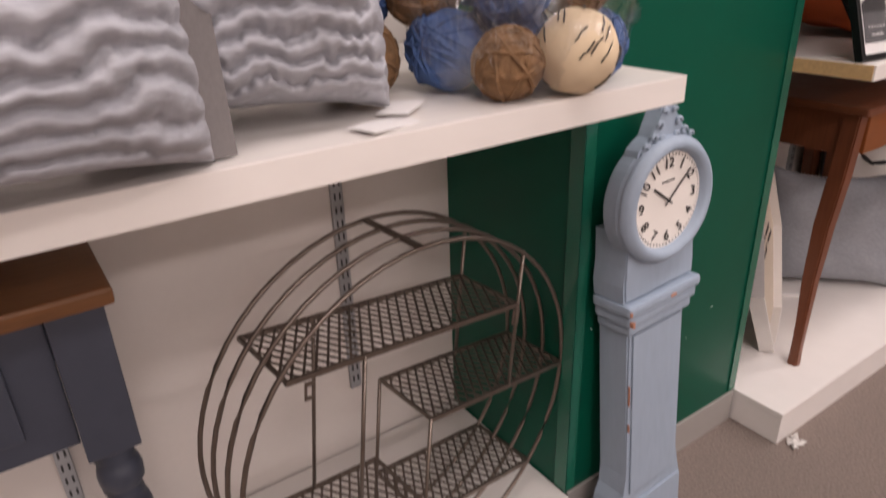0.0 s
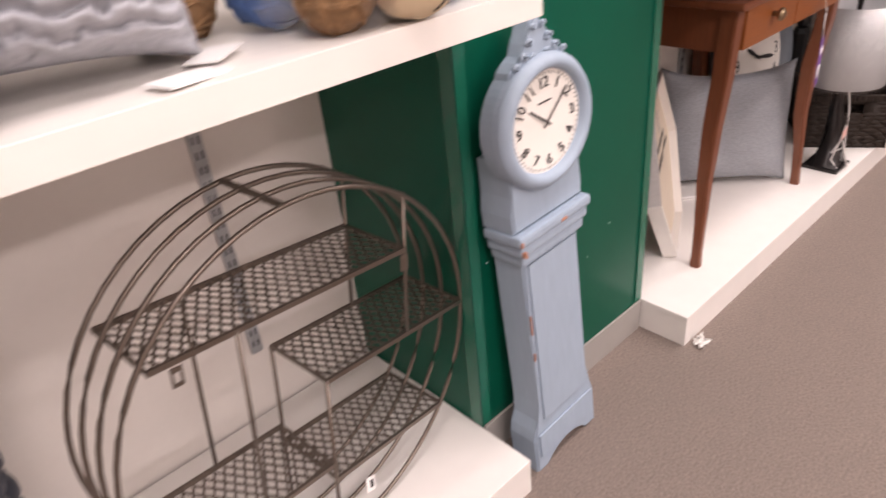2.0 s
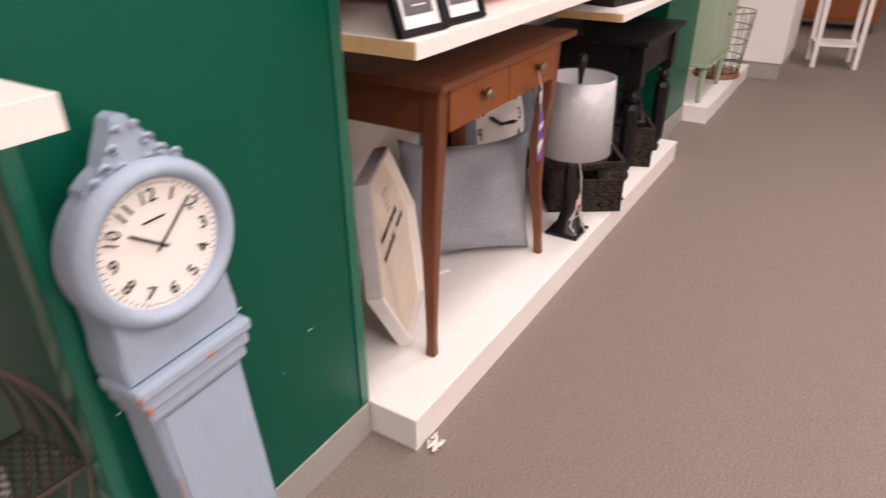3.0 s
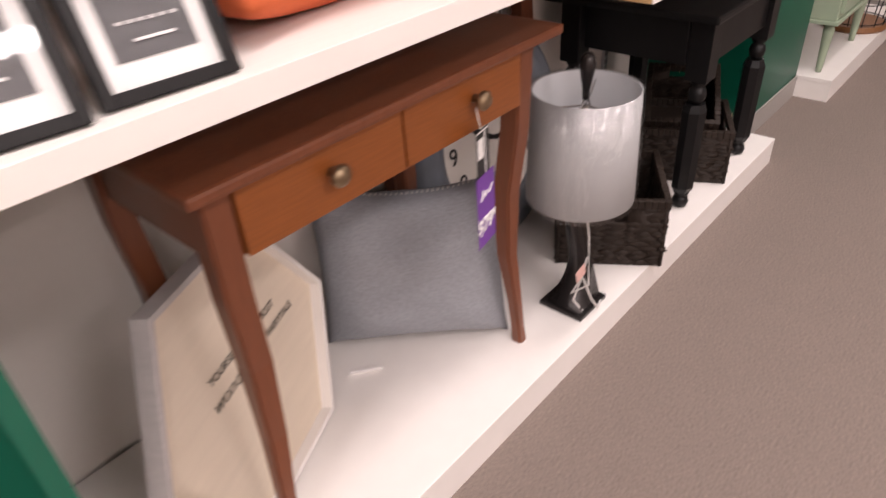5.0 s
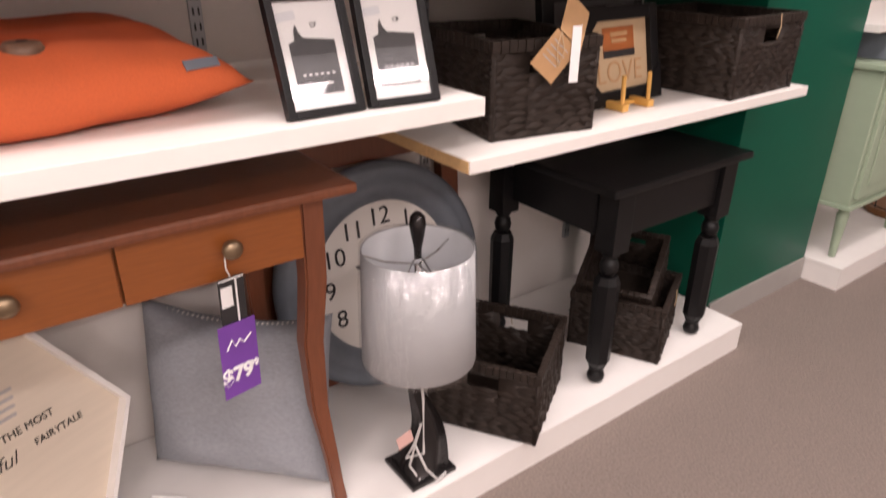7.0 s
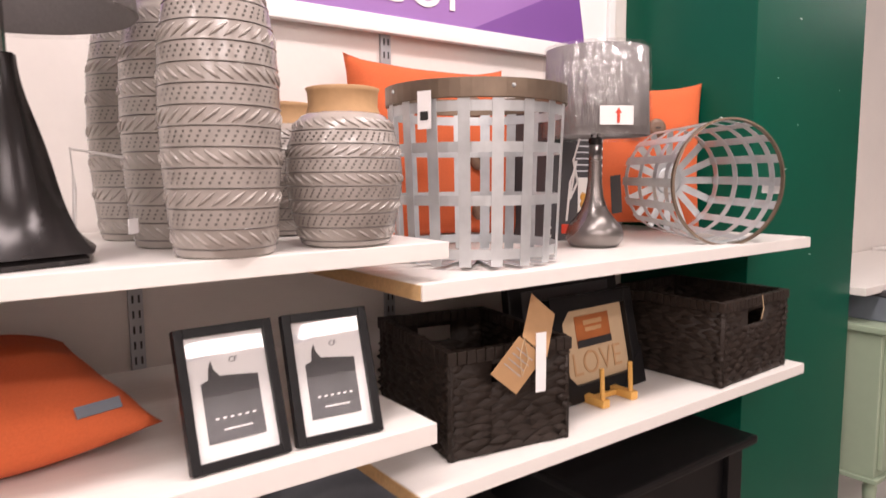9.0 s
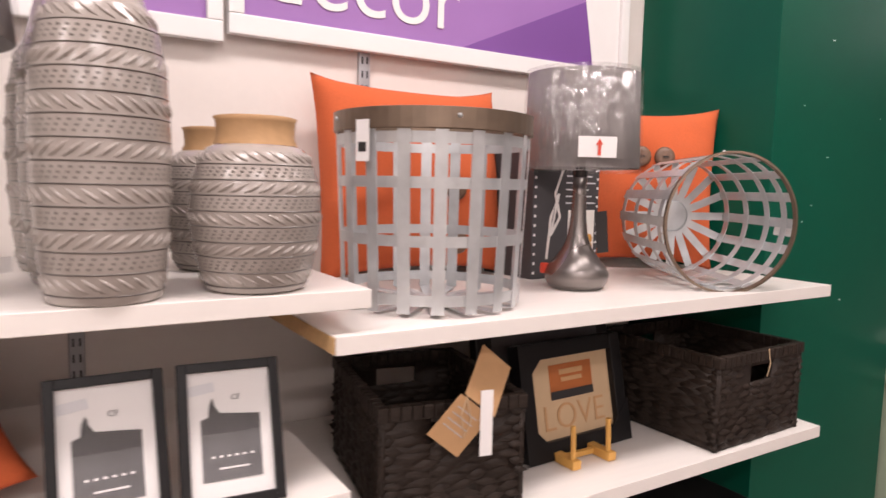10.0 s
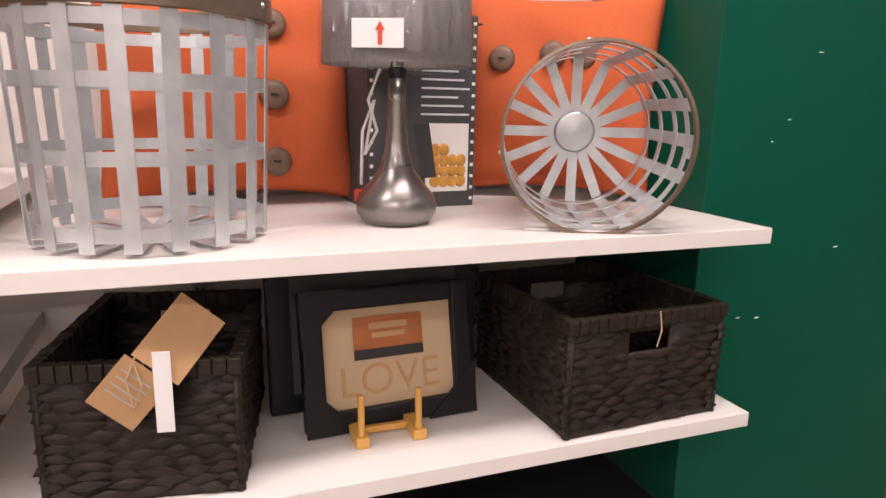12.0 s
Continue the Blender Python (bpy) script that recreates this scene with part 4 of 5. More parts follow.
# ---- middle bay, lower shelf ----
def photo_frame(x, y, w, h, turn, tilt=-19, z=1.027):
    ob = thing("photo_frame", pose(x, y, z, tilt, 0, turn), "black photo frame with white mat and grey print on shelf", "photo frame", "photo frames")
    b = 0.013
    part("frame_side", box(-w / 2, -w / 2 + b, -0.009, 0.009, 0, h, 0.0015), "black", ob)
    part("frame_side", box(w / 2 - b, w / 2, -0.009, 0.009, 0, h, 0.0015), "black", ob)
    part("frame_rail", box(-w / 2 + b, w / 2 - b, -0.009, 0.009, 0, b, 0.0015), "black", ob)
    part("frame_rail", box(-w / 2 + b, w / 2 - b, -0.009, 0.009, h - b, h, 0.0015), "black", ob)
    part("mat_board", box(-w / 2 + b, w / 2 - b, 0.0, 0.004, b, h - b), "mount", ob)
    pr = part("print", box(-w * 0.29, w * 0.29, -0.0012, -0.0004, h * 0.18, h * 0.6), "photo", ob, "grey landscape print")
    part("dark_hill", prism([(-w * 0.29, h * 0.60), (-w * 0.215, h * 0.62), (-w * 0.2, h * 0.70), (-w * 0.17, h * 0.75), (-w * 0.15, h * 0.69), (-w * 0.1, h * 0.64), (w * 0.1, h * 0.625), (w * 0.29, h * 0.61), (w * 0.29, h * 0.5), (-w * 0.29, h * 0.5)], -0.0022, -0.0014), "photo_dark", pr)
    tx = bmesh.new()
    for k in range(6):
        add_box(tx, -w * 0.2 + k * w * 0.075, -w * 0.165 + k * w * 0.075, -0.003, -0.0022, h * 0.335, h * 0.35)
    add_box(tx, -w * 0.13, w * 0.16, -0.003, -0.0022, h * 0.255, h * 0.268)
    part("caption_bars", tx, "mount", pr)
    words("CF", h * 0.055, "photo", ob, pose(w * 0.06, -0.0008, h * 0.74) @ FRONT)
    part("sticker", box(-w * 0.28, w * 0.02, -0.0016, -0.0006, h * 0.80, h * 0.87, m=pose(0, 0, 0, 0, -8, 0)), "inner", ob)
    g = part("glass", box(-w / 2 + b, w / 2 - b, -0.005, -0.0042, b, h - b), "glazing", ob)
    part("easel_back", box(-0.025, 0.025, 0.0, 0.004, 0.0, h * 0.75, m=pose(0, 0.012, 0.02, -16, 0, 0) @ pose(0, 0, -0.0)), "black", ob)
    return ob


photo_frame(0.954, 0.006, 0.138, 0.193, 1)
photo_frame(1.102, 0.003, 0.135, 0.193, -5)
photo_frame(0.075, 0.0, 0.142, 0.205, -6)
photo_frame(0.232, 0.0, 0.142, 0.205, -4)


def orange_pillow(m, w, h, t, seed, buttons, label, tag=False):
    ob = thing("orange_pillow", m, label, "pillow", "orange pillows")
    part("cushion", pillow_bm(w, h, t, 32, seed), "orange", ob, smooth=True)
    for u, v in buttons:
        tt = t / 2 * (max(0, 1 - u ** 4) * max(0, 1 - v ** 4)) ** 0.55
        b = part("button", lathe([(0.0, 0.01), (0.015, 0.011), (0.024, 0.009), (0.0275, 0.003), (0.026, -0.006)], 24, cap=False, m=pose(u * w / 2, -tt, h / 2 + v * h / 2, 90, 0, 0)), "button", ob, "brown coconut shell button", True)
        part("button_holes", box(u * w / 2 - 0.007, u * w / 2 + 0.007, -tt - 0.0135, -tt - 0.0122, h / 2 + v * h / 2 - 0.002, h / 2 + v * h / 2 + 0.002), "ink", b)
    if tag:
        part("fabric_tag", box(-0.03, 0.03, -0.0025, 0, -0.008, 0.008, m=pose(w * 0.36, -0.031, 0.028, 50, -6, 0)), "clockgrey", ob, "grey fabric tag")
    return ob


orange_pillow(pose(0.612, 0.062, 1.074, -84, 0, 10), 0.54, 0.42, 0.122, 21, [(-0.1, -0.5), (-0.2, 0.2)], "orange cotton pillow with buttons lying on white shelf", True)

basket(pose(1.338, 0.05, 0.908, 0, 0, -10), 0.262, 0.34, 0.20, "dark brown woven basket with kraft tag on shelf", 5)
basket(pose(2.098, -0.012, 0.908, 0, 0, 2), 0.322, 0.34, 0.205, "empty dark brown woven basket at shelf end", 6)

kt = thing("kraft_tag", pose(1.482, 0.009, 1.086, 0, 0, -10), "folded kraft cardboard tag tied to the basket", "tag")
part("upper_leaf", box(-0.035, 0.035, -0.001, 0.0, 0.0, 0.10, m=pose(0.012, -0.012, 0.02, -32, 40, 0)), "kraft", kt)
part("lower_leaf", box(-0.035, 0.035, -0.001, 0.0, -0.085, 0.0, m=pose(0.005, -0.013, 0.022, 6, 40, 0)), "kraft", kt)
lines = bmesh.new()
for k in range(4):
    add_box(lines, -0.026, 0.018, -0.0022, -0.0014, -0.02 - 0.012 * k, -0.018 - 0.012 * k, m=pose(0.005, -0.013, 0.022, 6, 40, 0))
part("print_lines", lines, "greywood", kt)
part("white_label", box(-0.011, 0.011, -0.0185, -0.0175, -0.075, 0.035, m=pose(0.022, 0, 0.012, 0, 0, 0)), "paper", kt, "white barcode label")
part("string", tube([(-0.01, -0.012, 0.04), (-0.022, -0.017, 0.01), (-0.016, -0.015, -0.03), (-0.004, -0.016, 0.0), (-0.012, -0.015, 0.035)], 0.0012, 5), "matte", kt)


def love_frame():
    ob = thing("picture_frame", pose(1.851, 0.143, 0.909, -12, 0, 3), "black box frame with tan mat and corner protectors", "picture frame")
    w, h, b = 0.30, 0.235, 0.034
    for x0, x1 in ((-w / 2, -w / 2 + b), (w / 2 - b, w / 2)):
        part("frame_side", box(x0, x1, -0.018, 0.018, 0, h, 0.004), "black", ob)
    for z0, z1 in ((0, b), (h - b, h)):
        part("frame_rail", box(-w / 2 + b, w / 2 - b, -0.018, 0.018, z0, z1, 0.004), "black", ob)
    part("mat_board", box(-w / 2 + b, w / 2 - b, -0.004, 0.004, b, h - b), "matte", ob)
    pr = part("print", box(-0.062, 0.062, -0.0055, -0.0045, 0.115, 0.185), "sunset", ob, "orange sunset print")
    part("dark_strip", box(-0.062, 0.062, -0.0068, -0.0058, 0.113, 0.13), "ink", pr)
    part("brand_bar", box(-0.034, 0.034, -0.0068, -0.0058, 0.163, 0.174), "kraft", pr)
    part("brand_bar", box(-0.03, 0.03, -0.0068, -0.0058, 0.148, 0.157), "kraft", pr)
    words("LOVE", 0.076, "kraft", ob, pose(0.0, -0.0055, 0.075) @ FRONT, extra=-0.0008)
    for sx, sz in ((-1, 0), (1, 0), (-1, 1)):
        cx, cz = sx * (w / 2 + 0.002), (h + 0.002 if sz else -0.002)
        dz = -1 if sz else 1
        part("corner_protector", prism([(cx, cz), (cx - sx * 0.092, cz), (cx, cz + dz * 0.092)], -0.0205, -0.0185), "black", ob, "black card corner protector")
    back = thing("picture_frame", pose(1.845, 0.235, 0.909, -8, 0, 2), "second black frame leaning behind the tan one", "picture frame")
    part("frame_back", box(-0.19, 0.2, -0.012, 0.012, 0, 0.275, 0.004), "black", back)
    part("backing", box(-0.15, 0.16, -0.0145, -0.0125, 0.035, 0.24), "box", back)
    st = thing("plate_stand", pose(1.828, 0.078, 0.908), "small yellow pine display stand holding a frame", "display stand")
    for sx in (-0.048, 0.048):
        part("foot", box(sx - 0.011, sx + 0.011, -0.012, 0.12, 0.0, 0.018, 0.002), "pine", st)
        part("peg", tube([(sx, 0.0, 0.018), (sx, 0.004, 0.085)], 0.0055, 10), "pine", st)
    part("crossbar", box(-0.037, 0.037, 0.03, 0.04, 0.003, 0.014, 0.001), "pine", st)


love_frame()


# ---- middle bay, upper shelf ----
def vase(x, y, prof, z_lo, z_hi, bands, label, top_prof, top_mat, seed):
    ob = thing("textured_vase", pose(x, y, 1.3125, 0, 0, seed * 37), label, "vase", "textured vases")
    part("body", lathe(prof, 64), "glaze", ob, smooth=True)
    part("neck", lathe(top_prof, 48, cap=False), top_mat, ob, "raw tan clay rim" if top_mat == "tan" else "", True)

    def rad(z):
        for (r0, z0), (r1, z1) in zip(prof, prof[1:]):
            if z0 <= z <= z1:
                return r0 + (r1 - r0) * (z - z0) / max(z1 - z0, 1e-6)
        return prof[-1][0]

    bh = (z_hi - z_lo) / bands
    ridge, dots, grooves = bmesh.new(), bmesh.new(), bmesh.new()
    for b in range(bands):
        z0 = z_lo + b * bh
        r = rad(z0)
        tube([((r + 0.0002) * math.cos(i * math.pi / 24), (r + 0.0002) * math.sin(i * math.pi / 24), z0) for i in range(48)], 0.0011, 5, True, grooves)
        n = int(2 * math.pi * r / 0.017)
        if b % 2 == 0:
            for i in range(n):
                a = 2 * math.pi * i / n
                pts = []
                for k in range(4):
                    zz = z0 + bh * (0.16 + 0.68 * k / 3)
                    rr = rad(zz) + (-0.0006 if k in (0, 3) else 0.0003)
                    aa = a + (0.0075 * (k - 1.5) / rr) * (1 if (b // 2) % 2 else -1)
                    pts.append((rr * math.cos(aa), rr * math.sin(aa), zz))
                tube(pts, [0.001, 0.0024, 0.0024, 0.001], 5, False, ridge)
        else:
            n = int(2 * math.pi * r / 0.011)
            for i in range(n):
                for k in range(3):
                    zz = z0 + bh * (0.27 + 0.23 * k)
                    rr = rad(zz)
                    aa = 2 * math.pi * (i + 0.28 * k) / n
                    p = Vector((rr * math.cos(aa), rr * math.sin(aa), zz))
                    q = Vector((math.cos(aa), math.sin(aa), 0)).to_track_quat("Z", "Y")
                    vs = [dots.verts.new(p + q @ Vector((0.0019 * math.cos(j * math.pi / 3), 0.0019 * math.sin(j * math.pi / 3), 0.0007))) for j in range(6)]
                    dots.faces.new(vs)
    part("leaf_ridges", ridge, "glaze", ob, smooth=True)["kind"] = "stuff"
    part("pricked_dots", dots, "groove", ob, "rows of dark pricked dots")["kind"] = "stuff"
    part("band_lines", grooves, "groove", ob)["kind"] = "stuff"


TALL = [(0.062, 0.0), (0.066, 0.004), (0.072, 0.05), (0.077, 0.12), (0.078, 0.2), (0.075, 0.27), (0.067, 0.32), (0.058, 0.345), (0.052, 0.355)]
TALLTOP = [(0.052, 0.355), (0.044, 0.38), (0.034, 0.42), (0.029, 0.46), (0.029, 0.475), (0.026, 0.475), (0.026, 0.4)]
for i, (vx, vy) in enumerate(((0.956, 0.042), (0.943, 0.215), (0.925, 0.385))):
    vase(vx, vy, TALL, 0.012, 0.348, 13, "tall grey-brown glazed vase with carved leaf bands", TALLTOP, "glaze", i)
SHORT = [(0.060, 0.0), (0.068, 0.004), (0.079, 0.04), (0.087, 0.085), (0.088, 0.115), (0.084, 0.15), (0.074, 0.18), (0.064, 0.193), (0.055, 0.197)]
SHORTTOP = [(0.056, 0.197), (0.052, 0.208), (0.053, 0.228), (0.056, 0.234), (0.053, 0.235), (0.049, 0.21)]
for i, (vx, vy) in enumerate(((1.146, 0.055), (1.15, 0.30))):
    vase(vx, vy, SHORT, 0.01, 0.19, 9, "round grey-brown glazed vase with a tan clay rim", SHORTTOP, "tan", 4 + i)
vs = thing("price_sticker", pose(0.963, 0.002, 1.705, 0, 0, 0), "small white price sticker on the vase neck", "sticker")
part("slip", box(-0.014, 0.014, -0.001, 0.0, -0.009, 0.009), "paper", vs)


def sculpted_lamp(x, y):
    ob = thing("table_lamp", pose(x, y, 1.313, 0, 0, 20), "black sculpted lamp with wrapped grey shade on shelf", "table lamp")
    part("foot", lathe([(0.098, 0.0), (0.1, 0.006), (0.094, 0.012)], 6), "blackmetal", ob)
    bm = bmesh.new()
    rings = []
    for k in range(24):
        t = k / 23
        w = 0.085 * (1 - t) ** 3 + 0.02 + 0.016 * math.sin(t * math.pi) ** 2
        a = 0.9 * t
        rings.append([bm.verts.new((w * math.cos(a + i * math.pi / 3), w * math.sin(a + i * math.pi / 3), 0.0125 + 0.24 * t)) for i in range(6)])
    for p, q in zip(rings, rings[1:]):
        for i in range(6):
            j = (i + 1) % 6
            bm.faces.new((p[i], p[j], q[j], q[i]))
    part("stem", bm, "blackmetal", ob, "", True)
    part("neck_tube", lathe([(0.01, 0.25), (0.01, 0.42)], 14), "chrome", ob)
    sh = part("shade", lathe([(0.155, 0.305), (0.157, 0.307), (0.135, 0.53), (0.133, 0.53), (0.153, 0.308), (0.155, 0.305)], 48, cap=False), "darkshade", ob, smooth=True)
    part("wrap", lathe([(0.161, 0.3), (0.162, 0.33), (0.14, 0.537)], 64, cap=False), "film", sh, smooth=True)
    part("sticker", box(-0.012, 0.012, -0.1, -0.099, 0.03, 0.05, m=pose(0.07, 0.02, 0.0, 0, 0, 30)), "paper", ob)
    part("cord", tube([(0.05, -0.05, 0.02), (0.06, -0.04, 0.09), (0.055, -0.045, 0.14), (0.12, -0.05, 0.13)], 0.0022, 6), "rubber", ob)


sculpted_lamp(0.715, 0.11)


def strip_basket(m, r0, r1, h, rim_mat, label, nv=18, tag_side=0, rh=0.028):
    """An open basket of riveted metal strips, with spokes and a disc for a bottom."""
    ob = thing("metal_strip_basket", m, label, "basket", "metal strip baskets")
    hoops = [(h * f - 0.009, h * f + 0.009) for f in (0.085, 0.37, 0.65, 0.86)]
    rr = lambda z: r0 + (r1 - r0) * z / h
    for z0, z1 in hoops:
        part("hoop", lathe([(rr(z0) - 0.0012, z0), (rr(z0), z0), (rr(z1), z1), (rr(z1) - 0.0012, z1), (rr(z0) - 0.0012, z0)], 48, cap=False), "galv", ob)
    part("rim", lathe([(r1 + 0.0025, h - rh), (r1 + 0.004, h - rh + 0.002), (r1 + 0.004, h), (r1 - 0.001, h + 0.001), (r1 - 0.002, h - rh + 0.001), (r1 + 0.0025, h - rh)], 56, cap=False), rim_mat, ob, "bronzed rim band")
    for k in range(nv):
        a = 2 * math.pi * k / nv
        bm = bmesh.new()
        wv = 0.0105
        prev = None
        for j in range(9):
            z = 0.006 + (h - 0.012) * j / 8
            bulge = 0.0018 + 0.002 * math.sin(j * math.pi * 1.0 + k * math.pi)
            r = rr(z) + bulge * 0.6
            c, s = math.cos(a), math.sin(a)
            row = [bm.verts.new((r2 * c - w2 * s, r2 * s + w2 * c, z)) for r2, w2 in ((r, -wv), (r, wv), (r - 0.0012, wv), (r - 0.0012, -wv))]
            if prev:
                for i in range(4):
                    q = (i + 1) % 4
                    bm.faces.new((prev[i], prev[q], row[q], row[i]))
            prev = row
        part("upright_strip", bm, "galv", ob)
        sp = bmesh.new()
        add_box(sp, 0.03, r0 - 0.001, -0.0095, 0.0095, 0.0055, 0.007, m=pose(0, 0, 0, 0, 0, math.degrees(a)))
        part("bottom_spoke", sp, "galv", ob)
        if k % 4 == 0:
            part("rivet", lathe([(0.004, 0.0), (0.003, 0.002), (0.0008, 0.003)], 10, m=pose((r1 + 0.004) * math.cos(a + 0.15), (r1 + 0.004) * math.sin(a + 0.15), h - 0.013, 0, 90, math.degrees(a + 0.15))), "galv", ob)
    part("bottom_disc", lathe([(0.038, 0.0072), (0.039, 0.0085), (0.033, 0.0105), (0.012, 0.0100), (0.005, 0.0115)], 32), "galv", ob, smooth=True)
    tg = part("paper_tag", box(-0.014, 0.014, -0.0008, 0.0, -0.065, 0.0, m=pose((r1 + 0.009) * math.cos(tag_side), (r1 + 0.009) * math.sin(tag_side), h - 0.02, 0, 0, math.degrees(tag_side) + 90)), "paper", ob, "white paper tag")
    part("tag_mark", box(-0.008, 0.008, -0.0018, -0.001, -0.05, -0.035, m=pose((r1 + 0.009) * math.cos(tag_side), (r1 + 0.009) * math.sin(tag_side), h - 0.02, 0, 0, math.degrees(tag_side) + 90)), "ink", tg)
    return ob


strip_basket(pose(1.494, 0.165, 1.2495, 0, 0, 4), 0.158, 0.172, 0.332, "rust", "large galvanised strip basket with bronzed rim on shelf", 18, 3.45, 0.034)
axis = Vector((-0.115, -0.27, -0.004)).normalized()
lying = Matrix.Translation((2.245, 0.257, 1.399)) @ axis.to_track_quat("Z", "Y").to_matrix().to_4x4()
strip_basket(lying, 0.136, 0.148, 0.268, "rust", "galvanised strip basket lying on its side on shelf", 16, -0.1, 0.01)


def pewter_lamp():
    ob = thing("table_lamp", pose(1.868, 0.187, 1.2495), "pewter gourd-shaped lamp with plastic-wrapped grey shade", "table lamp")
    part("body", lathe([(0.05, 0.0), (0.056, 0.003), (0.066, 0.018), (0.068, 0.032), (0.062, 0.048), (0.046, 0.066), (0.030, 0.088), (0.021, 0.115), (0.0165, 0.15), (0.0145, 0.20), (0.0145, 0.235)], 48), "pewter", ob, smooth=True)
    part("collar", lathe([(0.015, 0.2355), (0.016, 0.25), (0.011, 0.252), (0.011, 0.33)], 20), "blackmetal", ob)
    sh = part("shade", lathe([(0.118, 0.254), (0.120, 0.256), (0.114, 0.447), (0.112, 0.447), (0.116, 0.256), (0.118, 0.254)], 56, cap=False), "darkshade", ob, smooth=True)
    part("wrap", lathe([(0.108, 0.248), (0.124, 0.246), (0.1255, 0.28), (0.123, 0.35), (0.119, 0.453), (0.09, 0.452)], 72, cap=False), "film", sh, smooth=True)
    st = part("caution_sticker", box(-0.04, 0.035, -0.1275, -0.1268, 0.272, 0.312, m=pose(0, 0, 0, 0, 0, -28)), "paper", ob, "white sticker with red arrow")
    part("red_arrow", prism([(-0.002, 0.276), (0.004, 0.276), (0.004, 0.296), (0.008, 0.296), (0.001, 0.308), (-0.006, 0.296), (-0.002, 0.296)], -0.1292, -0.1282), "red", st).matrix_basis = pose(0, 0, 0, 0, 0, -28)
    part("black_tag", box(-0.013, 0.013, -0.0008, 0.0008, -0.09, 0.0, m=pose(0.03, -0.035, 0.165, 8, -8, -25)), "ink", ob, "black hang tag")
    part("cord", tube([(-0.02, 0.03, 0.25), (-0.04, 0.03, 0.2), (-0.025, 0.03, 0.15), (-0.045, 0.035, 0.11), (-0.03, 0.03, 0.2), (-0.05, 0.03, 0.15), (-0.05, 0.04, 0.06)], 0.0028, 6), "rubber", ob, "coiled pale cord")
    part("plug", box(-0.062, -0.048, 0.034, 0.046, 0.03, 0.052, 0.002), "red", ob)


pewter_lamp()


def carton():
    ob = thing("carton", pose(1.965, 0.37, 1.2495, 0, 0, 4), "charcoal printed carton with picture behind the lamp", "box")
    part("box_body", box(-0.115, 0.105, -0.04, 0.13, 0.0, 0.36, 0.002), "box", ob)
    part("flap", box(-0.115, 0.1, 0.0, 0.1, 0.362, 0.364, m=pose(0, 0, 0, 0, 6, 0)), "box", ob)
    part("picture_panel", box(0.0, 0.09, -0.0415, -0.0405, 0.03, 0.16), "dial", ob)
    for i in range(14):
        part("bead", lathe([(0.0, 0.004), (0.009, 0.003), (0.012, 0.0)], 12, cap=False, m=pose(0.02 + 0.018 * (i % 4), -0.0416, 0.05 + 0.02 * (i // 4), 90, 0, 0)), "amber", ob)
    part("title_strip", box(0.015, 0.085, -0.0418, -0.0408, 0.325, 0.340), "paper", ob)
    for k in range(9):
        part("print_line", box(-0.01, 0.09 - 0.012 * (k % 3), -0.0418, -0.0408, 0.175 + 0.016 * k, 0.1785 + 0.016 * k), "inner", ob)
    dt = bmesh.new()
    for k in range(16):
        for x in (-0.108, 0.098):
            add_box(dt, x - 0.003, x + 0.003, -0.0418, -0.0408, 0.012 + 0.022 * k, 0.018 + 0.022 * k)
    part("edge_dots", dt, "paper", ob)


carton()

orange_pillow(pose(1.628, 0.45, 1.25, -8, 0, 0), 0.475, 0.45, 0.14, 31, [(0.3, 0.45), (0.3, -0.12), (0.3, -0.66)], "orange cotton pillow with buttons standing against the wall")
orange_pillow(pose(2.283, 0.405, 1.25, -4, 1, -33), 0.42, 0.44, 0.11, 33, [(-0.55, 0.3), (-0.05, 0.35), (0.25, 0.35)], "orange cotton pillow standing beside the green pier")


def sign(x0, x1, z0, text):
    ob = thing("wall_sign", pose(x0, WALL_Y - 0.016, z0), "purple store sign in a white frame on wall", "sign", "wall signs")
    w, h = x1 - x0, 0.44
    part("frame_bottom", box(0, w, -0.02, 0.003, 0, 0.042, 0.003), "frame_white", ob)
    part("frame_top", box(0, w, -0.02, 0.003, h - 0.042, h, 0.003), "frame_white", ob)
    part("frame_side", box(0, 0.032, -0.02, 0.003, 0.0425, h - 0.0425, 0.003), "frame_white", ob)
    part("frame_side", box(w - 0.032, w, -0.02, 0.003, 0.0425, h - 0.0425, 0.003), "frame_white", ob)
    bd = part("panel", box(0.0325, w - 0.0325, -0.008, 0.0, 0.0425, h - 0.0425), "sign", ob)
    if text:
        part("white_field", prism([(w - 0.13, 0.043), (w - 0.033, 0.043), (w - 0.033, h - 0.043), (w - 0.20, h - 0.043)], -0.0100, -0.0085), "frame_white", bd)
        part("print_band", prism([(w * 0.5, 0.043), (w - 0.131, 0.043), (w - 0.165, 0.22)], -0.0095, -0.0085), "signdark", bd)
    if text:
        words(text, 0.215, "frame_white", ob, pose(0.318, -0.0102, 0.145) @ FRONT, extra=-0.001)


sign(1.236, 2.39, 1.765, "decor")
sign(0.30, 1.225, 1.745, "")

fuzz = thing("lint_tuft", pose(0.045, -0.03, 0.0), "white lint tuft on carpet beside the plinth", "lint")
ft = bmesh.new()
rl = random.Random(2)
for i in range(26):
    p = Vector((rl.uniform(-0.022, 0.022), rl.uniform(-0.01, 0.01), rl.uniform(0.003, 0.008)))
    tube([p, p + Vector((rl.uniform(-0.015, 0.015), rl.uniform(-0.015, 0.015), rl.uniform(0.0, 0.012))), p + Vector((rl.uniform(-0.008, 0.008), rl.uniform(-0.008, 0.008), rl.uniform(0, 0.006)))], 0.003, 4, False, ft)
part("fibres", ft, "stitch", fuzz)


